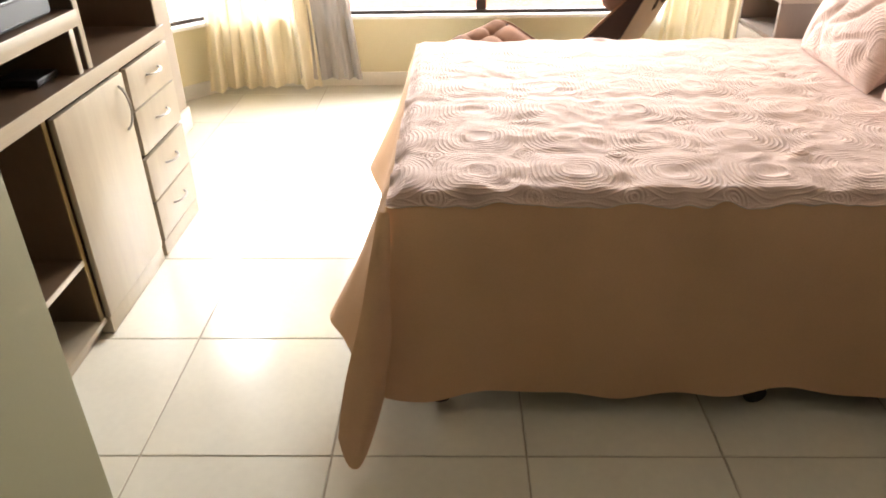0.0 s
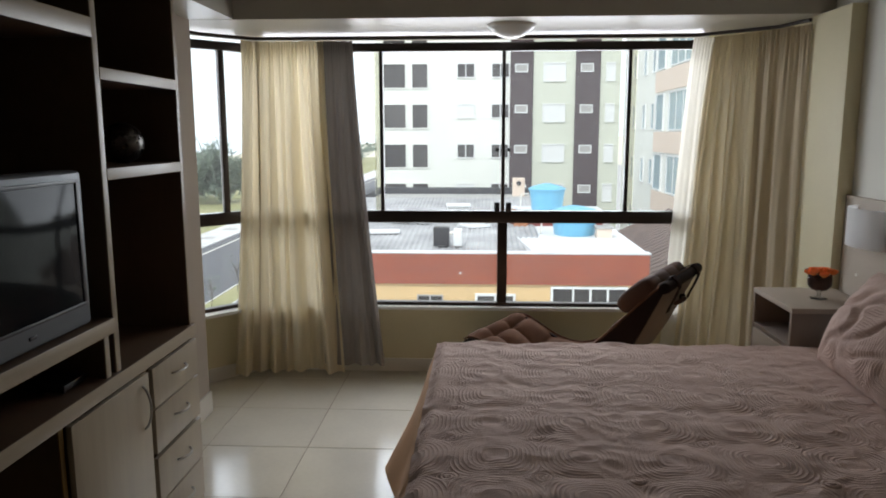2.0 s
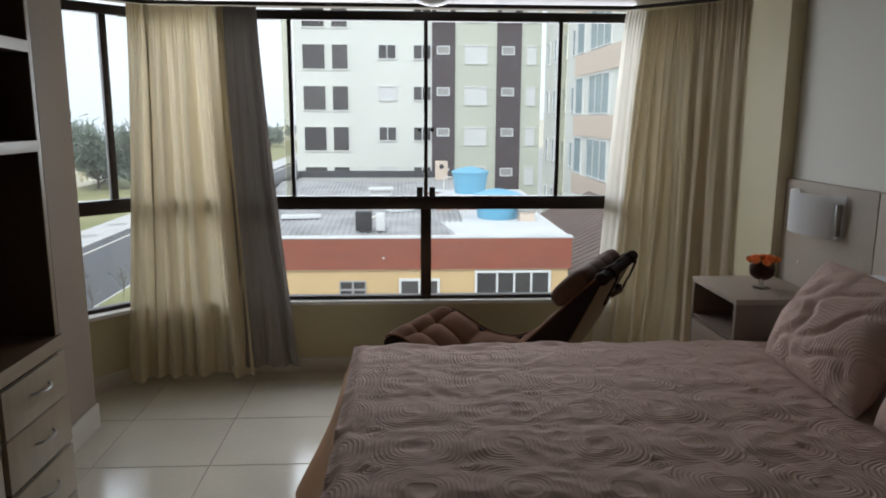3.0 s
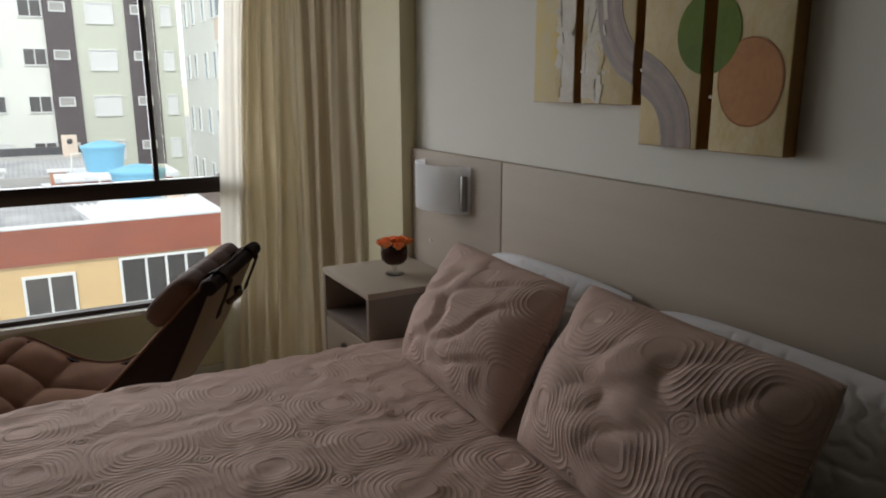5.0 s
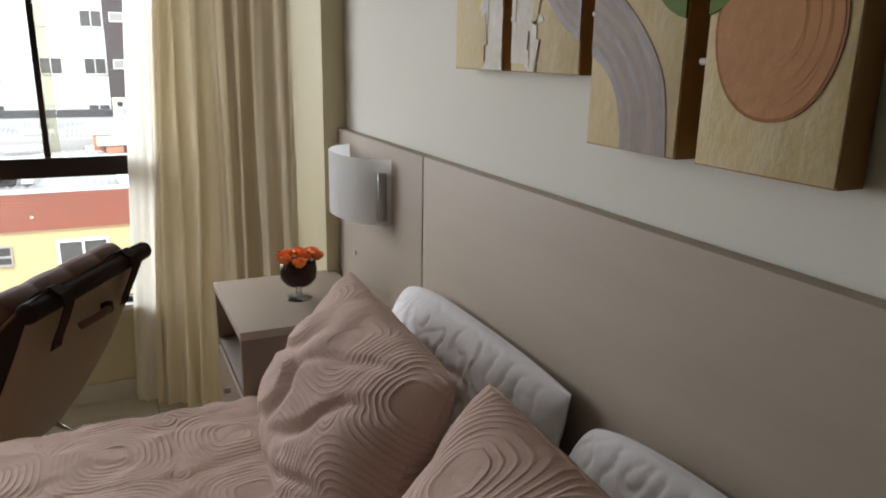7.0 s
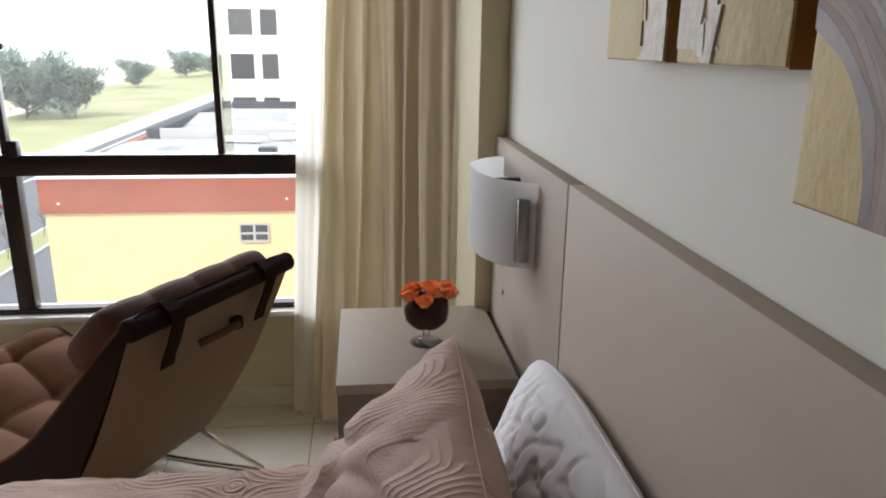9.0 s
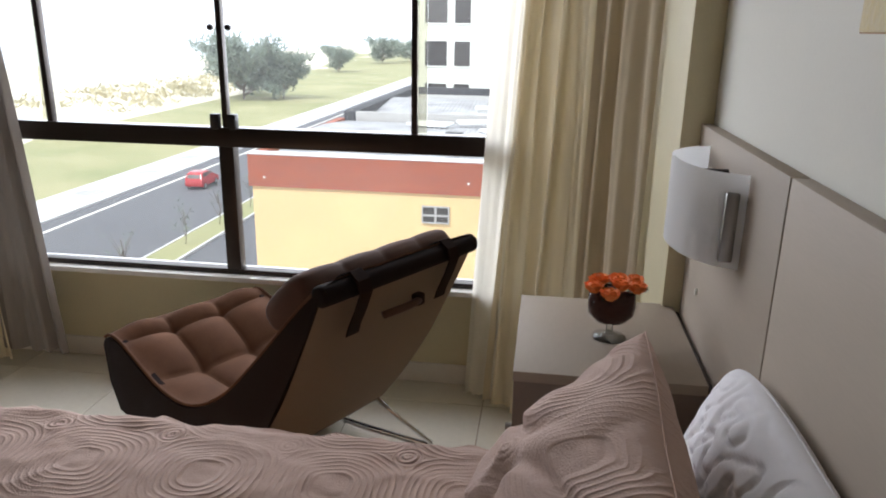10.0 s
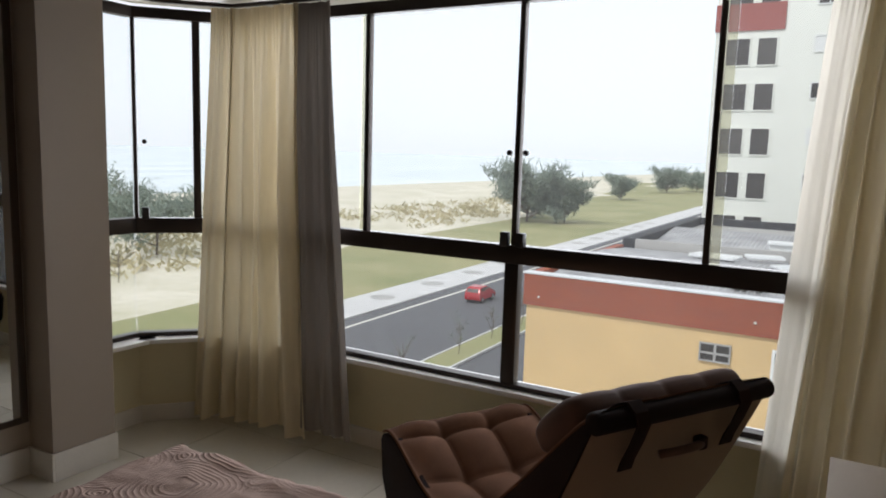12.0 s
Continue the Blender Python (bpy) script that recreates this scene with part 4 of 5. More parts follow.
# ---- painting of four canvases ----
art = thing("painting", "four-part relief painting with fruit and a violet band on ochre canvases", "painting", (1.76, 2.29, 1.32))
PX = 1.742
CANVASES = [(2.528, 2.705, 1.418, 1.96), (2.306, 2.496, 1.418, 1.96), (2.099, 2.275, 1.325, 1.867), (1.880, 2.063, 1.325, 1.867)]
made = []
for k, (y0, y1, z0, z1) in enumerate(CANVASES):
    c = part("canvas", box(PX, XR - 0.002, y0, y1, z0, z1, 0.002), CANVAS if k in (0,) else CANVAS_P, art, "ochre stretched canvas")
    part("edge", box(PX + 0.002, XR - 0.003, y0 - 0.0015, y1 + 0.0015, z0 - 0.0015, z1 + 0.0015), RUST, c, "rust brown canvas edge")
    made.append(c)


def paint(poly, k, material, name, lift=0.003):
    """A raised patch of paint, cut off at the canvas's edges."""
    y0, y1, z0, z1 = CANVASES[k]
    bm = bmesh.new()
    bm.faces.new([bm.verts.new((PX - lift, y, z)) for y, z in poly])
    for co, no in (((0, y0, 0), (0, -1, 0)), ((0, y1, 0), (0, 1, 0)), ((0, 0, z0), (0, 0, -1)), ((0, 0, z1), (0, 0, 1))):
        bmesh.ops.bisect_plane(bm, geom=bm.verts[:] + bm.edges[:] + bm.faces[:], plane_co=co, plane_no=no, clear_outer=True)
    if not bm.faces:
        bm.free()
        return
    r = bmesh.ops.extrude_face_region(bm, geom=bm.faces[:])
    for v in [g for g in r["geom"] if isinstance(g, bmesh.types.BMVert)]:
        v.co.x += lift + 0.001
    part(name, bm, material, made[k], smooth=0)


def oval(cy, cz, ry, rz, n=40, wob=0.0):
    return [(cy + (ry * (1 + wob * math.sin(3 * a))) * math.cos(a), cz + rz * (1 + wob * math.cos(2 * a)) * math.sin(a)) for a in [2 * math.pi * i / n for i in range(n)]]


def band(centre, half):
    """The outline of a stroke with a given half width along its middle line."""
    pts = [Vector(p) for p in centre]
    le, ri = [], []
    for i, p in enumerate(pts):
        d = (pts[min(i + 1, len(pts) - 1)] - pts[max(0, i - 1)]).normalized()
        s = Vector((-d.y, d.x)) * half[i]
        le.append((p.x + s.x, p.y + s.y))
        ri.append((p.x - s.x, p.y - s.y))
    return le + ri[::-1]


rnd = random.Random(4)
torn = [(2.60 + 0.008 * rnd.uniform(-1, 1) * 1.8 + 0.006 * math.sin(k), 1.40 + 0.008 * k) for k in range(72)]
paint([(2.52, 1.40), (2.52, 1.98)] + torn[::-1], 0, IMPASTO, "white_relief", 0.0008)
torn = [(2.42 + 0.010 * rnd.uniform(-1, 1) * 1.8 + 0.012 * math.sin(k * 0.4), 1.43 + 0.008 * k) for k in range(68)]
paint([(2.50, 1.43), (2.50, 1.98)] + torn[::-1], 1, IMPASTO, "white_relief", 0.0008)
S_LINE = [(2.36, 1.98), (2.395, 1.80), (2.40, 1.68), (2.385, 1.60), (2.34, 1.535), (2.27, 1.495), (2.215, 1.46), (2.175, 1.41), (2.16, 1.36), (2.158, 1.30)]


def spline(path, s):
    s = max(0.0, min(1.0, s)) * (len(path) - 1)
    k = min(int(s), len(path) - 2)
    f = s - k
    p0, p1, p2, p3 = (Vector(path[max(0, min(len(path) - 1, k + j))]) for j in (-1, 0, 1, 2))
    return 0.5 * ((2 * p1) + (p2 - p0) * f + (2 * p0 - 5 * p1 + 4 * p2 - p3) * f * f + (3 * p1 - p0 - 3 * p2 + p3) * f ** 3)


S_FINE = [spline(S_LINE, i / 60) for i in range(61)]
STROKES = 17
for j in range(STROKES):
    off = (j - (STROKES - 1) / 2) * 0.0052
    mid = []
    for i, p in enumerate(S_FINE):
        d = (S_FINE[min(60, i + 1)] - S_FINE[max(0, i - 1)]).normalized()
        mid.append(p + Vector((-d.y, d.x)) * (off + 0.0012 * math.sin(i * 0.5 + j * 1.7)))
    for k in (1, 2):
        paint(band(mid, [0.0034] * 61), k, (VIOLET, VIOLET_L, VIOLET, VIOLET_D, VIOLET_L, VIOLET, VIOLET_D)[(j * 3) % 7], "brush_stroke", 0.0011 + 0.00012 * ((j * 5) % 4))
for k in (2, 3):
    paint(oval(2.085, 1.575, 0.085, 0.088), k, GREEN, "green_fruit", 0.0022)
    paint(band([(2.085, 1.655), (2.08, 1.69), (2.065, 1.715)], [0.005, 0.005, 0.004]), k, RUST, "stalk", 0.003)
paint(oval(1.971, 1.471, 0.080, 0.093, wob=0.02), 3, TERRA_D, "fruit_rim", 0.0014)
for i in range(6):
    paint(oval(1.971 + 0.004 * math.sin(i * 2), 1.471 + 0.002 * i, 0.076 - 0.0085 * i, 0.089 - 0.010 * i, wob=0.02), 3, TERRA, "terracotta_fruit", 0.0018 + 0.0003 * i)
for k, y0, z0 in [(0, 2.545, 1.42), (1, 2.44, 1.43)]:
    for i in range(34):
        y, z = y0 + rnd.uniform(-0.03, 0.055), z0 + 0.54 * rnd.random()
        length, wide, lean = rnd.uniform(0.02, 0.055), rnd.uniform(0.004, 0.010), rnd.uniform(-0.5, 0.2)
        run, off = Vector((math.sin(lean), math.cos(lean))) * length, Vector((math.cos(lean), -math.sin(lean))) * wide
        c = Vector((y, z))
        paint([c - run * 0.5 - off, c - run * 0.5 + off * 0.7, c + run * 0.5 + off, c + run * 0.6 - off * 0.6], k, IMPASTO if i % 4 else CANVAS_P, "plaster_dab", 0.0013 + 0.0004 * (i % 5))
for y in (2.512, 2.2905, 2.081):
    part("spacer", rod((PX + 0.006, y - 0.016, 1.50 if y > 2.2 else 1.44), (PX + 0.006, y - 0.006, 1.50 if y > 2.2 else 1.44), 0.004), SKIRT, art, "small white spacer")

art.matrix_world = Matrix.Translation((0, 0, 0.009)) @ WORLD[art]

# ---- lounge chair ----
ch = thing("lounge_chair", "brown suede tufted lounge chair with dark leather sides on chrome runners", "armchair", (0.583, 3.898, 0), 150.5)
HW = 0.295


def raised(path):
    """The chair back stands a little taller than its plain curve."""
    return [(x + 0.035 * max(0.0, (x - 0.1) / 0.4), z + 0.032 * max(0.0, (-x - 0.2) / 0.3)) for x, z in path]


INNER = [(-0.545, 0.812), (-0.485, 0.765), (-0.38, 0.665), (-0.26, 0.55), (-0.14, 0.44), (-0.02, 0.36), (0.09, 0.325), (0.20, 0.335), (0.31, 0.385), (0.39, 0.428), (0.45, 0.442), (0.49, 0.425)]


INNER = raised(INNER)


def bowed(path):
    """The back's outer line swells outward between its foot and its top."""
    res = []
    for x, z in path:
        k = 0.036 * math.sin(math.pi * max(0.0, min(1.0, (-x - 0.178) / 0.367)))
        res.append((x - 0.85 * k, z - 0.53 * k))
    return res




def line_at(path, s):
    s = max(0.0, min(1.0, s)) * (len(path) - 1)
    k = min(int(s), len(path) - 2)
    f = s - k
    p0, p1, p2, p3 = (Vector(path[max(0, min(len(path) - 1, k + j))]) for j in (-1, 0, 1, 2))
    return 0.5 * ((2 * p1) + (p2 - p0) * f + (2 * p0 - 5 * p1 + 4 * p2 - p3) * f * f + (3 * p1 - p0 - 3 * p2 + p3) * f ** 3)


def seat_at(u, v):
    p = line_at(INNER, u)
    d = line_at(INNER, u + 0.01) - line_at(INNER, u - 0.01)
    d.normalize()
    w = (2 * v - 1) * (HW + 0.008)
    rows, cols = u * 6.0, v * 3.0
    sr, sc = math.sin(math.pi * rows) ** 2, math.sin(math.pi * cols) ** 2
    quilt = 0.75 * (sr * sc) ** 0.3 + 0.25 * (1 - math.exp(-(sr + sc) / 0.12))
    rim = (1 - abs(2 * v - 1) ** 8)
    ends = min(1, u * 9) * min(1, (1 - u) * 7)
    lift = (0.026 * quilt - 0.046 * (1 - quilt)) * rim * ends - 0.012 * abs(2 * v - 1) ** 10
    sag = -0.045 * (1 - (2 * v - 1) ** 2) * math.sin(math.pi * u)
    n = Vector((d.y, -d.x)) if d.x < 0 else Vector((-d.y, d.x))
    q = p + n * (lift + sag)
    return (q.x, w, q.y)


part("seat", grid(150, 72, seat_at), SUEDE, ch, "tufted brown suede seat", smooth=True, local=True)


def slab(profile, w0, w1, bev=0.0):
    b = bmesh.new()
    a = [b.verts.new((x, w0, z)) for x, z in profile]
    c = [b.verts.new((x, w1, z)) for x, z in profile]
    b.faces.new(a[::-1])
    b.faces.new(c)
    for i in range(len(profile)):
        j = (i + 1) % len(profile)
        b.faces.new((a[i], a[j], c[j], c[i]))
    if bev:
        bmesh.ops.bevel(b, geom=[e for e in b.edges if abs(e.verts[0].co.y - e.verts[1].co.y) < 1e-5], offset=bev, segments=3, affect="EDGES", profile=0.6)
    return b


rimline = [tuple(line_at(INNER, k / 30)) for k in range(31)]
outer = [(0.50, 0.385), (0.485, 0.25), (0.44, 0.155), (0.30, 0.135), (0.0, 0.135), (-0.13, 0.15), (-0.185, 0.20), (-0.30, 0.395), (-0.42, 0.595), (-0.55, 0.775), (-0.56, 0.80)]
outer = bowed(raised(outer))
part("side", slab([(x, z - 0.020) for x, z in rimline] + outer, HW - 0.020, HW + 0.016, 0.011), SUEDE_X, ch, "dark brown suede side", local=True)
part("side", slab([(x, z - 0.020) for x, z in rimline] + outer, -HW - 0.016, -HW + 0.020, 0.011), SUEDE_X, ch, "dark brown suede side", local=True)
core = [(x, z - 0.06 - 0.065 * max(0.0, min(1.0, (x + 0.2) / 0.2))) for x, z in rimline[2:-1]] + [(x * 0.97, z) for x, z in outer[1:-2]]
part("shell", slab(core, -HW + 0.004, HW - 0.004), LEATHER, ch, local=True)
BACK = bowed(raised([(-0.178, 0.185), (-0.24, 0.291), (-0.30, 0.397), (-0.36, 0.497), (-0.42, 0.598), (-0.48, 0.686), (-0.545, 0.775)]))


def back_at(u, v):
    return (line_at(BACK, u).x - 0.003 - 0.022 * math.sin(math.pi * v) ** 0.8 * (0.25 + 0.75 * math.sin(math.pi * u ** 0.7)), (2 * v - 1) * (HW + 0.012), line_at(BACK, u).y - 0.006)


part("back_cloth", grid(30, 30, back_at), BACKING, ch, "tan cloth back", smooth=True, local=True)
for w in (-1, 1):
    rim = [(x, w * (HW + 0.008), z - 0.012) for x, z in rimline[1:]]
    part("piping", tube(rim, 0.0055, 8), SUEDE, ch, "brown suede piping", smooth=True, local=True)
roll = [(-0.543 + 0.028 * math.cos(a), 0.814 + 0.028 * math.sin(a)) for a in [2 * math.pi * k / 20 for k in range(20)]]
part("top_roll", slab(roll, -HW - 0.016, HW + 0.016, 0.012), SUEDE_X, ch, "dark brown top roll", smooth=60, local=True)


def cushion_at(u, v):
    a, c = 2 * u - 1, 2 * math.pi * v
    end = max(0.0, 1 - abs(a) ** 16) ** 0.5
    tuft = 0.97 + 0.08 * abs(math.sin(2.0 * math.pi * (a + 1))) ** 0.5
    r1, r2 = 0.105 * (0.78 + 0.22 * end) * tuft, 0.048 * (0.72 + 0.28 * end) * tuft
    s = r1 * math.copysign(abs(math.cos(c)) ** 0.65, math.cos(c))
    t = r2 * math.copysign(abs(math.sin(c)) ** 0.65, math.sin(c))
    dx, dz = 0.72, -0.69
    return (-0.403 + dx * s + 0.69 * t, a * (HW + 0.005), 0.756 + dz * s + 0.72 * t)


b = grid(60, 28, cushion_at)
bmesh.ops.remove_doubles(b, verts=b.verts, dist=0.0005)
bmesh.ops.holes_fill(b, edges=b.edges, sides=60)
part("head_cushion", b, SUEDE_M, ch, "brown suede head cushion", smooth=True, local=True)
for w in (-0.17, 0.19):
    strap = [(-0.46, 0.795), (-0.51, 0.814), (-0.55, 0.818), (-0.578, 0.795), (-0.588, 0.765), (-0.570, 0.72), (-0.545, 0.67), (-0.533, 0.645)]
    strap = bowed(raised(strap))
    prof = strap + [(x + 0.007, z - 0.004) for x, z in strap[::-1]]
    part("strap", slab(prof, w - 0.021, w + 0.021), LEATHER, ch, "dark leather strap", local=True)
grip = bowed([(-0.515, 0.700)])[0]
part("handle", tube([(grip[0] - 0.012 - 0.022 * math.sin(math.pi * k / 10), -0.075 + 0.015 * k, grip[1] + 0.010 * math.sin(math.pi * k / 10)) for k in range(11)], 0.011, 8), SUEDE_M, ch, "leather grip", smooth=True, local=True)
part("grip_patch", box(grip[0] - 0.022, grip[0] + 0.004, -0.091, -0.059, grip[1] - 0.014, grip[1] + 0.020, 0.006), LEATHER, ch, "black leather patch", local=True)
for s in (-1, 1):
    w0, w1 = s * (HW - 0.02), s * (HW + 0.085)
    part("runner", tube([(-0.17, w0, 0.185), (-0.25, s * (HW + 0.03), 0.10), (-0.345, w1, 0.016), (-0.352, w1, 0.010), (-0.335, w1 - s * 0.004, 0.0085), (-0.10, w1 - s * 0.05, 0.0085), (0.30, w0, 0.0085), (0.33, w0, 0.014), (0.32, w0, 0.14)], 0.0085, 10), CHROME, ch, "chrome tube runner", smooth=True, local=True)
part("cross_bar", tube([(-0.175, -HW, 0.178), (-0.175, HW, 0.178)], 0.008, 10), CHROME, ch, smooth=True, local=True)
part("cross_bar", tube([(0.05, -HW - 0.02, 0.0095), (0.05, HW + 0.02, 0.0095)], 0.008, 10), CHROME, ch, smooth=True, local=True)

# ---- outside: ground and roads ----
G = -12.0
solo("ground", box(-165, 900, -60, 3500, G - 1.0, G - 0.12), SAND, kind="structure")
solo("lawn", prism([(-43, -30), (-37.6, -30), (-38.4, 150), (-62, 150), (-60, 82), (-47, 47)], G - 0.12, G), GRASS, kind="structure")
solo("lawn", prism([(-62, 150), (-38.4, 150), (-42, 420), (-110, 420), (-75, 230)], G - 0.12, G + 0.02), GRASS, kind="structure")
solo("pavement", prism([(-37.6, -30), (-33.2, -30), (-34, 420), (-42, 420), (-38.4, 150)], G - 0.12, G + 0.03), PAVING, kind="structure")
solo("road", prism([(-33.2, -30), (-22.0, -30), (-22.0, 420), (-34, 420)], G - 0.12, G - 0.1), ASPHALT, kind="structure")
solo("median", prism([(-22.0, -30), (-20.0, -30), (-20.0, 420), (-22.0, 420)], G - 0.12, G + 0.03), GRASS, kind="structure")
solo("road", prism([(-20.0, -30), (-9.5, -30), (-9.5, 420), (-20.0, 420)], G - 0.12, G - 0.098), ASPHALT, kind="structure")
solo("pavement", box(-9.5, 60, -30, 420, G - 0.12, G + 0.03), CONCRETE, kind="structure")
for x0, x1 in ((-22.16, -22.0), (-20.0, -19.84)):
    solo("kerb", box(x0, x1, -30, 420, G - 0.11, G + 0.06), PAVING, kind="structure")
solo("road_line", prism([(-31.75, -30), (-31.45, -30), (-32.3, 420), (-32.6, 420)], G - 0.098, G - 0.092), LINE, kind="structure")
rnd = random.Random(2)
for k in range(16):
    y = 20 + 9 * k
    solo("paving_inlay", lathe([(1.2, 0.0), (1.2, 0.01)], (-35.6 - y * 0.004, y, G + 0.03), 18), CONCRETE, kind="structure")
solo("water", box(-3000, -150, -600, 3500, G - 1.0, G - 0.3), SEA_HAZED, kind="structure")


def dune_at(u, v):
    x, y = -148 + 80 * u, -40 + 520 * v
    h = noise.noise(Vector((x * 0.03, y * 0.02, 3))) * 2.2 + noise.noise(Vector((x * 0.11, y * 0.08, 7))) * 0.7
    return (x, y, G - 0.2 + max(-0.3, h * math.sin(math.pi * u)))


solo("dunes", grid(50, 150, dune_at), SAND, "pale sand dunes behind the beach", "dunes", kind="stuff", smooth=True)


def tree(at, height, spread, seed, leaves, size, name="tree", label="dark feathery casuarina trees standing in grass", limbs=9):
    rnd = random.Random(seed)
    t = thing(name, label, "tree", at)
    base = Vector(at)
    bm = tube([base, base + Vector((0.15, 0, height * 0.3)), base + Vector((-0.1, 0.2, height * 0.7))], height * (0.022 if leaves > 100 else 0.010), 8)
    tips = []
    for k in range(limbs):
        a = 2 * math.pi * k / limbs + rnd.uniform(-0.3, 0.3)
        z0 = height * rnd.uniform(0.04 if leaves > 1000 else 0.15, 0.60)
        r = spread * rnd.uniform(0.45, 1.0)
        tip = base + Vector((r * math.cos(a), r * math.sin(a), min(height * 0.95, z0 + height * rnd.uniform(0.2, 0.5))))
        bm = rod(base + Vector((0, 0, z0)), tip, height * (0.012 if leaves > 100 else 0.005), 6, bm, height * (0.003 if leaves > 100 else 0.0015))
        tips.append((base + Vector((0, 0, z0)), tip))
    part("trunk", bm, BARK, t)
    if leaves:
        verts, faces = [], []
        for k in range(leaves):
            p, q = tips[rnd.randrange(len(tips))]
            c = p.lerp(q, rnd.uniform(0.35, 1.08)) + Vector((rnd.gauss(0, 1), rnd.gauss(0, 1), rnd.gauss(0, 0.8))) * spread * (0.11 if leaves > 1000 else 0.16)
            d = Vector((rnd.gauss(0, 1), rnd.gauss(0, 1), rnd.gauss(0.9, 0.6))).normalized() * size * rnd.uniform(0.6, 1.5)
            s = d.cross(Vector((rnd.gauss(0, 1), rnd.gauss(0, 1), rnd.gauss(0, 1)))).normalized() * size * 0.11
            i = len(verts)
            verts += [c - s, c + s, c + d + s * 0.3, c + d - s * 0.3]
            faces.append((i, i + 1, i + 2, i + 3))
        inv = WORLD[t].inverted()
        me = bpy.data.meshes.new("crown")
        me.from_pydata([inv @ v for v in verts], [], faces)
        me.materials.append(NEEDLE)
        ob = new("crown", me)
        ob.parent = t
    return t


tree((-57, 138, G), 12.0, 7.6, 1, 4600, 1.35, limbs=30)
tree((-50, 141, G), 8.5, 5.4, 5, 3000, 1.2, limbs=20)
tree((-62, 150, G), 8.0, 5.0, 15, 2600, 1.2, limbs=16)
tree((-66, 236, G), 7.6, 6.0, 2, 2400, 1.1, limbs=16)
tree((-67, 305, G), 9.5, 8.0, 3, 2600, 1.3, limbs=16)
tree((-60, 330, G), 9.0, 8.5, 4, 2600, 1.3, limbs=16)
tree((-72, 60, G), 7.5, 6.5, 6, 2200, 0.8, label="dark green seaside shrub tree on the sand")
tree((-84, 66, G), 7.5, 6.5, 8, 1800, 0.8, label="dark green seaside shrub tree on the sand")
tree((-98, 74, G), 8.5, 7.5, 9, 1800, 0.9, label="dark green seaside shrub tree on the sand")
tree((-60, 46, G), 4.5, 3.6, 12, 0, 0.5, label="bare leafless tree on the sand", limbs=18)
for k, y in enumerate((36.5, 43.5, 48.5, 54.0, 60.0)):
    tree((-21.0, y, G), 3.2, 0.9, 20 + k, 60 if k % 2 else 20, 0.28, "sapling", "thin leafless sapling on the grass median", 10)
rnd = random.Random(31)
verts, faces = [], []
for k in range(520):
    if k % 2:
        x, y = -62 - 48 * rnd.random(), 40 + 40 * rnd.random()
    else:
        x, y = -66 - 30 * rnd.random(), 112 + 90 * rnd.random()
    w = rnd.uniform(0.5, 1.6)
    for j in range(9):
        c = Vector((x + rnd.gauss(0, w), y + rnd.gauss(0, w), G - 0.1 + 0.35 * rnd.random()))
        d = Vector((rnd.gauss(0, 0.6), rnd.gauss(0, 0.6), rnd.uniform(0.3, 1.0))) * w * 0.8
        e = d.cross(Vector((rnd.gauss(0, 1), rnd.gauss(0, 1), 0.2))).normalized() * 0.16 * w
        i = len(verts)
        verts += [c - e, c + e, c + d + e * 0.4, c + d - e * 0.4]
        faces.append((i, i + 1, i + 2, i + 3))
me = bpy.data.meshes.new("scrub")
me.from_pydata(verts, [], faces)
me.materials.append(SCRUB)
tagged(new("scrub", me), "dry tan and olive scrub on the dunes", "scrub", kind="stuff")
rnd = random.Random(9)
verts, faces = [], []
for k in range(1700):
    y = rnd.uniform(540, 800)
    x = -150 + (y - 330) * 0.22 + rnd.uniform(0, 70)
    c = Vector((x, y, G + rnd.random() ** 1.5 * 6))
    d = Vector((rnd.gauss(0, 1), rnd.gauss(0, 1), rnd.gauss(0.5, 0.7))).normalized() * 3.2
    s = d.cross(Vector((rnd.gauss(0, 1), rnd.gauss(0, 1), 1))).normalized() * 1.1
    i = len(verts)
    verts += [c - s, c + s, c + d + s * 0.5, c + d - s * 0.5]
    faces.append((i, i + 1, i + 2, i + 3))
me = bpy.data.meshes.new("woods")
me.from_pydata(verts, [], faces)
me.materials.append(NEEDLE)
tagged(new("woods", me), "distant grey-green coastal woods", "woods", kind="stuff")

# ---- the red car ----
CX, CY = -28.3, 61.0
car = thing("car", "small red hatchback driving along the road", "car", (CX, CY, G - 0.1), 1.5)
PROFILE = [(-1.75, 0.30), (-1.78, 0.62), (-1.70, 0.95), (-1.45, 1.36), (-1.15, 1.46), (-0.2, 1.48), (0.15, 1.42), (0.75, 1.00), (1.45, 0.86), (1.74, 0.68), (1.78, 0.35), (1.65, 0.26), (-1.6, 0.26)]
b = bmesh.new()
le = [b.verts.new((-0.78 + (0.14 if z > 1.05 else 0), y, z)) for y, z in PROFILE]
ri = [b.verts.new((0.78 - (0.14 if z > 1.05 else 0), y, z)) for y, z in PROFILE]
b.faces.new(le)
b.faces.new(ri[::-1])
for i in range(len(PROFILE)):
    j = (i + 1) % len(PROFILE)
    b.faces.new((le[i], ri[i], ri[j], le[j]))
bmesh.ops.bevel(b, geom=b.edges[:], offset=0.07, segments=3, affect="EDGES", profile=0.6)
part("body", b, CAR_RED, car, local=True)
b = bmesh.new()
b.faces.new([b.verts.new(v) for v in ((-0.56, 0.245, 1.385), (0.56, 0.245, 1.385), (0.64, 0.71, 1.065), (-0.64, 0.71, 1.065))])
part("windscreen", b, PANE_D, car, local=True)
b = bmesh.new()
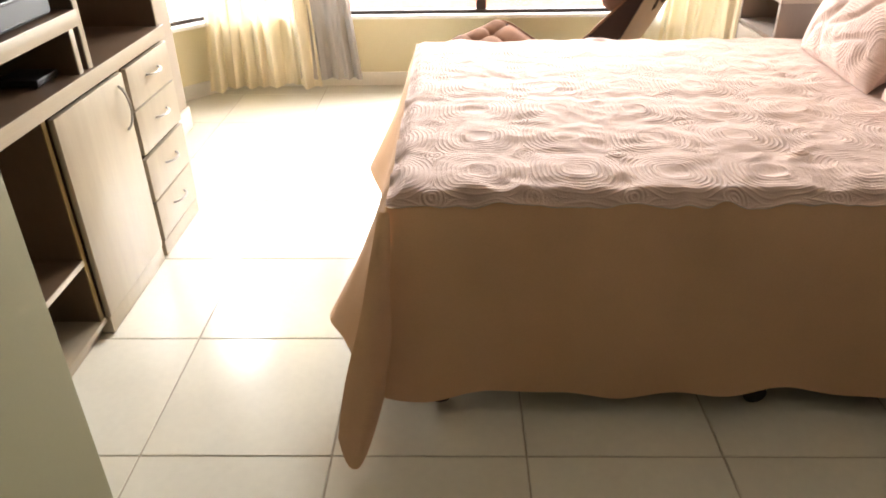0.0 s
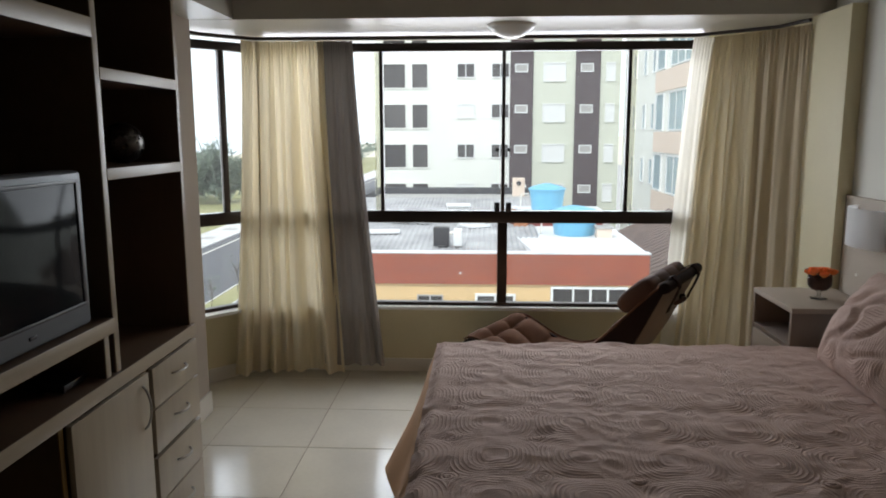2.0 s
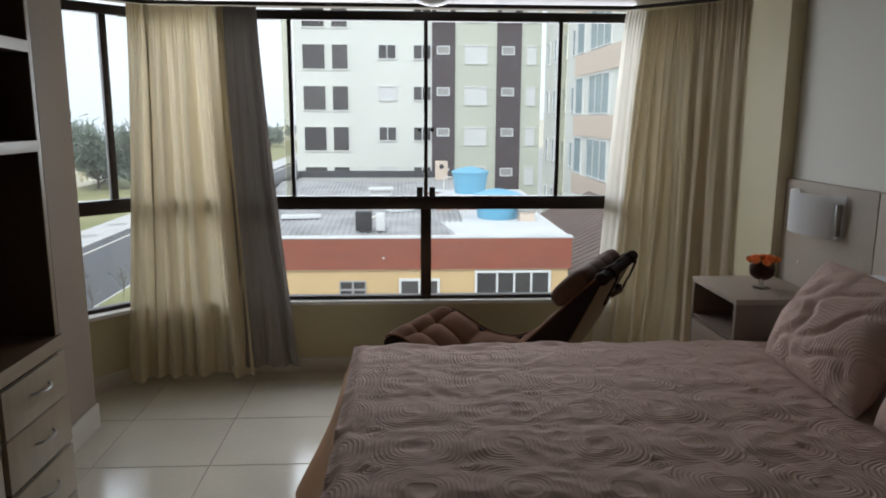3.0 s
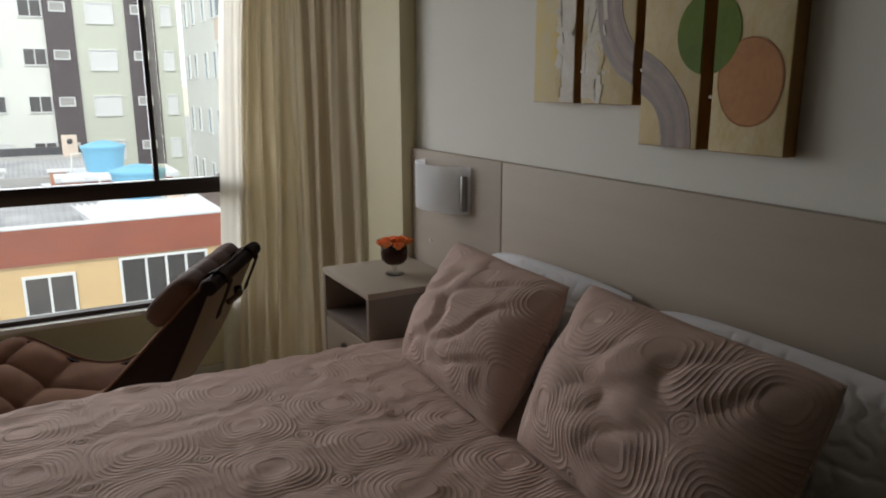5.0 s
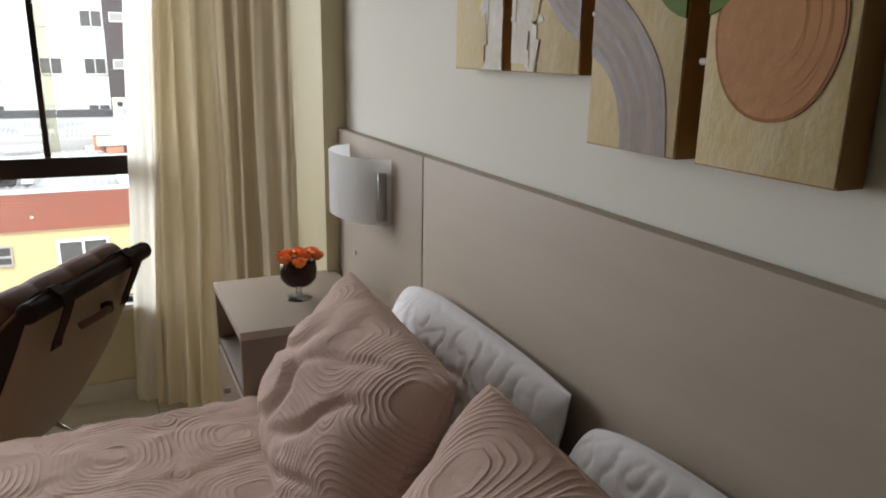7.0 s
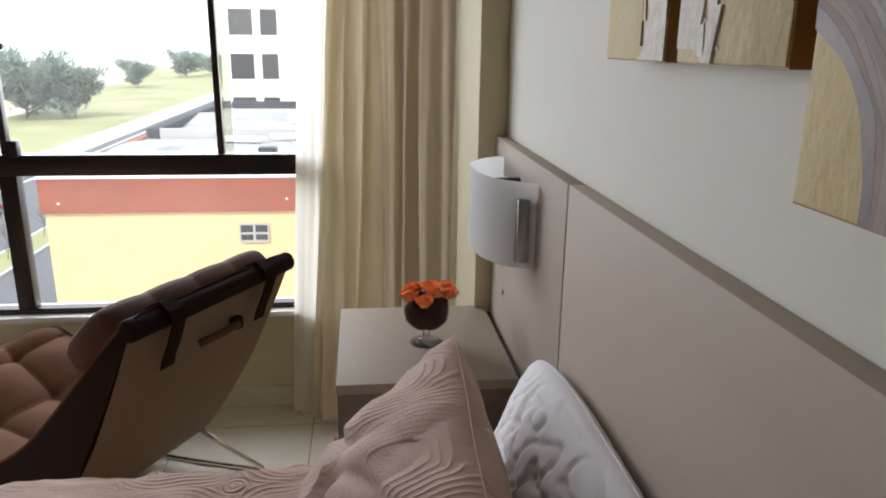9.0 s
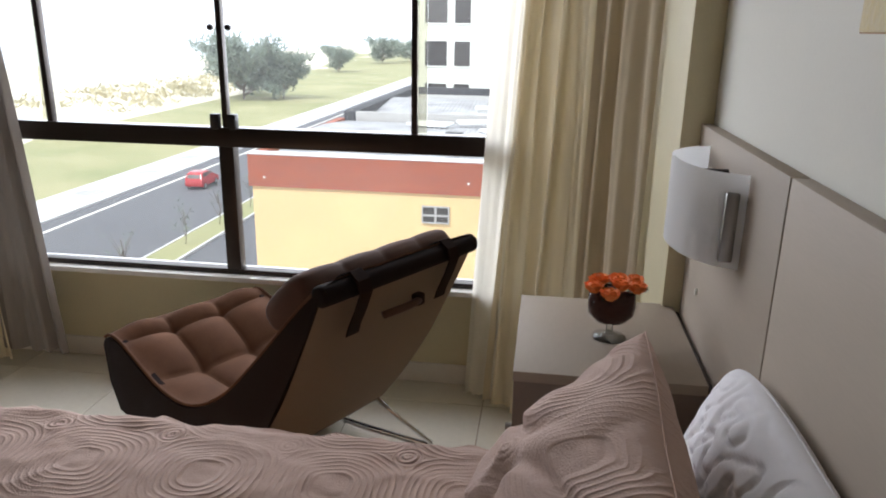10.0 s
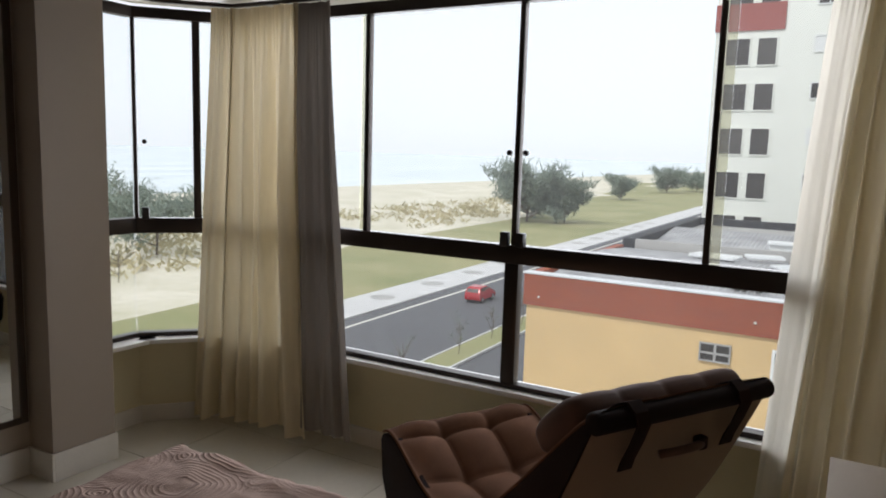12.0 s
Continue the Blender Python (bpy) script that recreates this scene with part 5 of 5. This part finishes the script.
b.faces.new([b.verts.new(v) for v in ((-0.54, -1.52, 1.30), (0.54, -1.52, 1.30), (0.60, -1.70, 1.0), (-0.60, -1.70, 1.0))])
part("rear_window", b, PANE_D, car, local=True)
for s in (-1, 1):
    for y0, y1 in ((-1.25, -0.45), (-0.38, 0.40)):
        part("side_window", box(s * 0.70 - 0.012, s * 0.70 + 0.012, y0, y1, 1.06, 1.36, 0.01), PANE_D, car, local=True)
    for y in (-1.12, 1.12):
        wh = part("wheel", rod((s * 0.60, y, 0.29), (s * 0.79, y, 0.29), 0.29, 20), RUBBER, car, local=True)
        part("rim", rod((s * 0.78, y, 0.29), (s * 0.80, y, 0.29), 0.18, 14), STEEL, wh, local=True)
    part("headlight", box(s * 0.58 - 0.13, s * 0.58 + 0.13, 1.66, 1.76, 0.62, 0.74, 0.02), SKIRT, car, local=True)


# ---- far windows, on shared meshes ----
def window_mesh(w, h, cross, material, kind, mid=0.0, t=0.07):
    """A window set in a wall that looks towards -y: its border, and its glass."""
    bm = bmesh.new()
    for x0, x1, z0, z1 in ((-w / 2 - t, w / 2 + t, -t, 0), (-w / 2 - t, w / 2 + t, h, h + t), (-w / 2 - t, -w / 2, 0, h), (w / 2, w / 2 + t, 0, h)):
        box(x0, x1, -0.06, 0.02, z0, z1, bm=bm)
    for c in cross:
        box(c * w - 0.03, c * w + 0.03, -0.04, 0.02, 0, h, bm=bm)
    if mid:
        box(-w / 2, w / 2, -0.045, 0.018, mid * h - 0.025, mid * h + 0.025, bm=bm)
    a = finish(bm, "window", material, 0)
    p = finish(box(-w / 2, w / 2, -0.012, 0.015, 0, h), "pane", kind, 0)
    return a, p


def put_windows(house, meshes, places, turn=0.0):
    for x, y, z in places:
        w = piece("window", meshes[0], house, Matrix.Translation((x, y, z)) @ Matrix.Rotation(radians(turn), 4, "Z"))
        piece("pane", meshes[1], w, Matrix.Translation((x, y, z)) @ Matrix.Rotation(radians(turn), 4, "Z"))


# low yellow building across the yard
yb = thing("yellow_building", "yellow stucco building with a red brick parapet and grey sheet roof", "building", (-0.9, 27, G))
part("wall", box(-6.70, 4.84, 21.0, 30.0, G, -2.87), STUCCO_Y, yb)
part("parapet", box(-6.78, 4.92, 20.92, 21.2, -2.87, -1.96, 0.01), BRICK_R, yb, "red brick parapet")
b = bmesh.new()
for k in range(12):
    box(-6.79, 4.93, 20.905, 20.93, -2.865 + 0.0758 * k, -2.865 + 0.0758 * k + 0.060, bm=b)
part("brick_courses", b, BRICK_R, yb, "red brick courses")
part("parapet", box(-6.78, -6.5, 21.2, 30.0, -2.87, -1.96, 0.01), BRICK_R, yb, "red brick parapet")
b = bmesh.new()
for k in range(70):
    box(-6.71, 4.85, 20.985, 21.0, -2.95 - 0.0758 * k, -2.95 - 0.0758 * k + 0.062, bm=b)
part("brick_courses", b, STUCCO_Y, yb, "yellow painted brick courses")
part("coping", box(-6.82, 4.96, 20.88, 21.24, -1.96, -1.91, 0.01), WHITE_R, yb)


def roof_sheet(x0, x1, y0, y1, z0, z1, ridge):
    def at(u, v):
        x, y = x0 + (x1 - x0) * u, y0 + (y1 - y0) * v
        k = 1 - abs(v - ridge) / max(ridge, 1 - ridge)
        return (x, y, z0 + (z1 - z0) * k + 0.025 * math.sin(u * (x1 - x0) * 35))
    return grid(int((x1 - x0) * 22), 8, at)


part("roof", roof_sheet(-6.4, 2.0, 21.2, 30, -2.15, -1.78, 0.55), FIBRE, yb, "grey fibre-cement roof", smooth=True)
part("roof", prism([(1.6, 21.24), (4.9, 21.24), (4.9, 30), (0.6, 30)], -2.2, -1.93), WHITE_R, yb, "whitewashed flat roof")
M1 = window_mesh(0.70, 0.42, (0.0,), CONCRETE, PANE_D, 0.45, 0.035)
M2 = window_mesh(1.05, 0.92, (0.0,), SHUTTER, PANE_D)
M3 = window_mesh(2.1, 1.15, (-0.22, 0.02, 0.26), SHUTTER, PANE_D)
put_windows(yb, M1, [(-1.45, 20.97, -3.66), (-1.45, 20.97, -6.6)])
put_windows(yb, M2, [(0.48, 20.97, -4.14), (0.48, 20.97, -7.0)])
put_windows(yb, M3, [(3.22, 20.97, -4.14), (3.22, 20.97, -7.0)])
for x, z in ((-6.3, -2.62), (-0.55, -2.55)):
    part("spotlight", lathe([(0.025, 0), (0.04, 0.03), (0.015, 0.06)], (x, 20.86, z), 12), SKIRT, yb)
gb = thing("grey_building", "low building with a shallow grey roof edged in black", "building", (-3, 36, G))
part("wall", box(-6.4, 3.6, 30.2, 44.0, G, -2.1), CONCRETE, gb)
part("roof", roof_sheet(-6.1, 3.4, 30.4, 43.8, -2.35, -1.75, 0.5), FIBRE, gb, smooth=True)
for x0, x1, y0, y1 in ((-6.6, -6.1, 30.2, 44.0), (-6.1, 3.6, 43.7, 44.1), (-6.1, 3.6, 30.15, 30.4)):
    part("parapet", box(x0, x1, y0, y1, -3.0, -1.72, 0.02), BITUMEN if y0 != 30.15 else CONCRETE, gb, "black roof edging")
part("tank_house", box(1.2, 4.6, 27.2, 29.9, -2.3, -1.62), MAROON, gb, "red brick tank base")
part("slab", box(1.0, 4.8, 27.0, 30.0, -1.62, -1.45, 0.02), WHITE_R, gb)


def water_tank(x, y, z, r, h):
    t = thing("water_tank", "light blue plastic water tank with a lid on the roof", "water tank", (x, y, z), group="roof tanks")
    part("body", lathe([(r * 0.82, 0), (r * 0.86, 0.05), (r * 0.97, h * 0.9), (r, h)], (x, y, z), 36), TANK_B, t, smooth=40)
    part("lid", lathe([(r * 1.04, h), (r * 1.04, h + 0.07), (r * 0.8, h + 0.14), (r * 0.3, h + 0.24), (r * 0.05, h + 0.26)], (x, y, z), 36), TANK_B, t, smooth=40)
    part("pipe", tube([(x - r, y, z + h * 0.8), (x - r - 0.3, y, z + h * 0.8), (x - r - 0.35, y, z)], 0.03), SKIRT, t)


water_tank(3.25, 25.0, -1.93, 0.80, 0.75)
water_tank(2.62, 28.6, -1.45, 0.70, 0.78)
ac = thing("air_conditioner", "black and white air conditioning unit on the sheet roof", "air conditioner", (-1.1, 22.6, -1.95))
part("casing", box(-1.45, -0.95, 22.5, 22.9, -1.98, -1.40, 0.02), BLACK, ac)
part("fan_grille", lathe([(0.2, 0), (0.2, 0.03)], (0, 0, 0), 18), BLACK, ac).matrix_basis = Matrix.Translation((0.05, -0.2, 0.2)) @ Matrix.Rotation(radians(90), 4, "X")
part("pipe", tube([(-0.95, 22.6, -1.6), (-0.7, 22.6, -1.5), (-0.6, 22.6, -1.95)], 0.06), SKIRT, ac)
part("cover", box(-0.82, -0.55, 22.45, 22.85, -1.98, -1.45, 0.03), SHUTTER, ac)
rnd = random.Random(14)
for k, (x, y, z, w, d, turn) in enumerate(((-1.0, 32.6, -1.72, 1.1, 0.8, 4), (-2.6, 27.2, -1.78, 1.5, 0.9, -12), (-1.2, 28.4, -1.82, 1.2, 0.7, 16), (-0.2, 26.0, -1.80, 0.9, 0.9, 30), (-3.4, 24.6, -1.86, 1.3, 0.5, 8))):
    sheet = thing("roofing_sheet", "loose pale roofing sheet lying on the grey roof", "roofing sheet", (x, y, z), turn, group="loose roofing sheets")
    part("panel", box(-w / 2, w / 2, -d / 2, d / 2, 0.0, 0.06, 0.01), WHITE_R, sheet, local=True)
    for j in range(3):
        part("rib", box(-w / 2, w / 2, -d * 0.4 + j * d * 0.4 - 0.03, -d * 0.4 + j * d * 0.4 + 0.03, 0.06, 0.10, 0.01), SHUTTER, sheet, local=True)
    if k == 0:
        part("riser", box(-w / 2 + 0.1, w / 2 - 0.1, -d / 2 + 0.1, d / 2 - 0.1, -0.25, 0.0), SHUTTER, sheet, local=True)
for x, y, z, h in ((1.15, 28.6, -1.95, 0.55), (1.5, 26.6, -1.95, 0.42)):
    stub = thing("brick_stub", "short orange brick stub with a pale cap on the roof", "chimney", (x, y, z), group="brick stubs")
    part("bricks", box(x - 0.25, x + 0.25, y - 0.25, y + 0.25, z - 0.1, z + h, 0.02), STUB, stub)
    part("cap", box(x - 0.32, x + 0.32, y - 0.3, y + 0.3, z + h, z + h + 0.07, 0.015), WHITE_R, stub)
vent = thing("vent_box", "small beige vent box on the roof edge", "vent", (2.2, 42.6, -1.75))
part("body", box(1.85, 2.55, 42.3, 42.9, -2.2, -1.05, 0.03), PEACH, vent)
part("opening", rod((2.2, 42.31, -1.35), (2.2, 42.27, -1.35), 0.14, 14), BLACK, vent)
ch2 = thing("chimney", "small stone chimney stub on the white roof", "chimney", (4.2, 24.3, -1.93))
part("stack", box(3.9, 4.4, 24.1, 24.6, -1.95, -1.62, 0.02), PEACH, ch2)
part("cap", box(3.85, 4.45, 24.05, 24.65, -1.62, -1.55, 0.02), CONCRETE, ch2)
house = thing("house", "low house with a grey clay tile roof", "house", (9, 28, G))
part("wall", box(5.6, 11.5, 23, 33, G, -3.4), PEACH, house)
b = bmesh.new()
v = [b.verts.new(c) for c in ((5.2, 22.6, -3.45), (5.2, 33.4, -3.45), (8.6, 33.4, -1.9), (8.6, 22.6, -1.9), (12, 22.6, -3.45), (12, 33.4, -3.45))]
b.faces.new((v[0], v[3], v[2], v[1]))
b.faces.new((v[3], v[4], v[5], v[2]))
b.faces.new((v[0], v[4], v[3]))
b.faces.new((v[1], v[2], v[5]))
part("roof", b, TILE_R, house, "grey clay tile roof")
for k in range(24):
    y = 22.7 + k * 0.45
    part("tile_course", tube([(5.2, y, -3.42), (8.55, y, -1.88)], 0.07, 6), TILE_R, house)
put_windows(house, M2, [(6.6, 22.99, -4.9), (8.2, 22.99, -4.9)])

# tall apartment house
ap = thing("apartment_building", "tall white apartment building with brown vertical stripes and many windows", "building", (0, 56, G))
TOP = 16.5
part("wall", box(-7.2, 9.25, 50.0, 66.0, G, TOP), WALL_W, ap)
part("wall", box(3.45, 6.25, 49.9, 50.0, G, TOP), WALL_G, ap, "pale green wall field")
part("wall", box(7.9, 9.25, 49.9, 50.0, G, TOP), WALL_G, ap, "pale green wall field")
part("stripe", box(1.92, 3.45, 49.82, 50.0, G, TOP + 0.3), STRIPE, ap, "brown vertical stripe")
part("stripe", box(6.25, 7.9, 49.82, 50.0, G, TOP + 0.3), STRIPE, ap, "brown vertical stripe")
part("roof", box(-7.5, 9.5, 49.7, 66.3, TOP, TOP + 0.35), CONCRETE, ap)
part("band", box(-7.25, -3.3, 49.9, 50.0, 9.3, 10.9), MAROON, ap, "maroon band under the top floors")
W_A = window_mesh(1.45, 1.55, (), WALL_W, PANE_D)
W_B = window_mesh(1.02, 1.55, (), WALL_W, PANE_D)
W_C = window_mesh(1.1, 0.85, (0.0,), SHUTTER, PANE_D)
W_CS = window_mesh(1.1, 0.85, (), SHUTTER, SHUTTER)
W_E = window_mesh(1.38, 1.1, (), SHUTTER, SHUTTER)
W_AC = window_mesh(0.72, 0.42, (), SHUTTER, CONCRETE)
W_F = window_mesh(0.5, 1.1, (), SHUTTER, SHUTTER)
rnd = random.Random(6)
ROWS = [4.59 + 2.685 * k for k in range(-4, 5)]
for z in ROWS:
    put_windows(ap, W_A, [(-5.91, 49.98, z)])
    put_windows(ap, W_B, [(-4.19, 49.98, z)])
    put_windows(ap, W_C if round((z - 4.59) / 2.685) % 2 == 0 else W_CS, [(-1.07, 49.98, z + 0.69)])
    put_windows(ap, W_C, [(1.26, 49.98, z + 0.69)])
    put_windows(ap, W_AC, [(2.66, 49.80, z + 1.03), (7.0, 49.80, z + 1.03)])
    put_windows(ap, W_E, [(4.86, 49.88, z + 0.42)])
    put_windows(ap, W_F, [(8.58, 49.88, z + 0.42)])
# its near wing
wg = thing("apartment_wing", "pale apartment wing with large windows and peach bands", "building", (14, 40, G))
part("wall", box(9.5, 22, 30.0, 49.7, G, TOP), WALL_W, wg)
part("bay", box(9.2, 9.5, 30.0, 39.6, G, TOP), WALL_W, wg)
W_G = window_mesh(0.6, 1.3, (), SHUTTER, PANE_B)
W_H = window_mesh(1.55, 1.75, (), SHUTTER, PANE_B)
W_I = window_mesh(3.6, 1.75, (-0.17, 0.17), SHUTTER, PANE_B)
for z in [-4.4 + 3.05 * k for k in range(7)]:
    put_windows(wg, W_G, [(9.48, y, z + 0.1) for y in (48.3, 46.2, 43.4, 41.2)], -90)
    put_windows(wg, W_H, [(9.18, 38.4, z)], -90)
    put_windows(wg, W_I, [(9.18, 34.6, z)], -90)
    part("band", box(9.12, 9.2, 30.2, 39.4, z - 1.15, z - 0.12), PEACH, wg, "peach spandrel band")
# the block that carries the room
solo("own_building", prism([(-6, -14), (8, -14), (8, 3.8), (1.95, 3.8), (1.95, 4.2), (1.5, 4.68), (-1.36, 4.68), (-1.8, 4.2), (-6, 3.8)], G, -0.16), WALL_W, "white rendered block that carries the room", "building", kind="structure")

# ---- tiled floor ----
fl = solo("floor", prism([(XL - 0.15, YB - 0.15), (XR + 0.15, YB - 0.15), (XR + 0.15, 4.2), (1.5, 4.66), (-1.36, 4.66), (-1.80, 4.2), (XL - 0.15, 3.9)], -0.155, -0.003), GROUT, kind="structure")
PITCH, TX, TY, JOINT = 0.5, -0.775, 1.38, 0.0045
shared = {}
XB0, XB1, YB0, YB1 = -1.72, XR + 0.01, YB - 0.01, 4.60
for i in range(-3, 7):
    for j in range(-13, 8):
        x0, x1 = max(TX + i * PITCH, XB0), min(TX + (i + 1) * PITCH, XB1)
        y0, y1 = max(TY + j * PITCH, YB0), min(TY + (j + 1) * PITCH, YB1)
        if x1 - x0 < 0.02 or y1 - y0 < 0.02:
            continue
        key = (round(x1 - x0, 3), round(y1 - y0, 3))
        if key not in shared:
            w, h = key[0] / 2 - JOINT / 2, key[1] / 2 - JOINT / 2
            shared[key] = finish(box(-w, w, -h, h, -0.008, 0.0, 0.0015, seg=1), "tile", TILE, 0)
        piece("tile", shared[key], fl, Matrix.Translation(((x0 + x1) / 2, (y0 + y1) / 2, 0)))
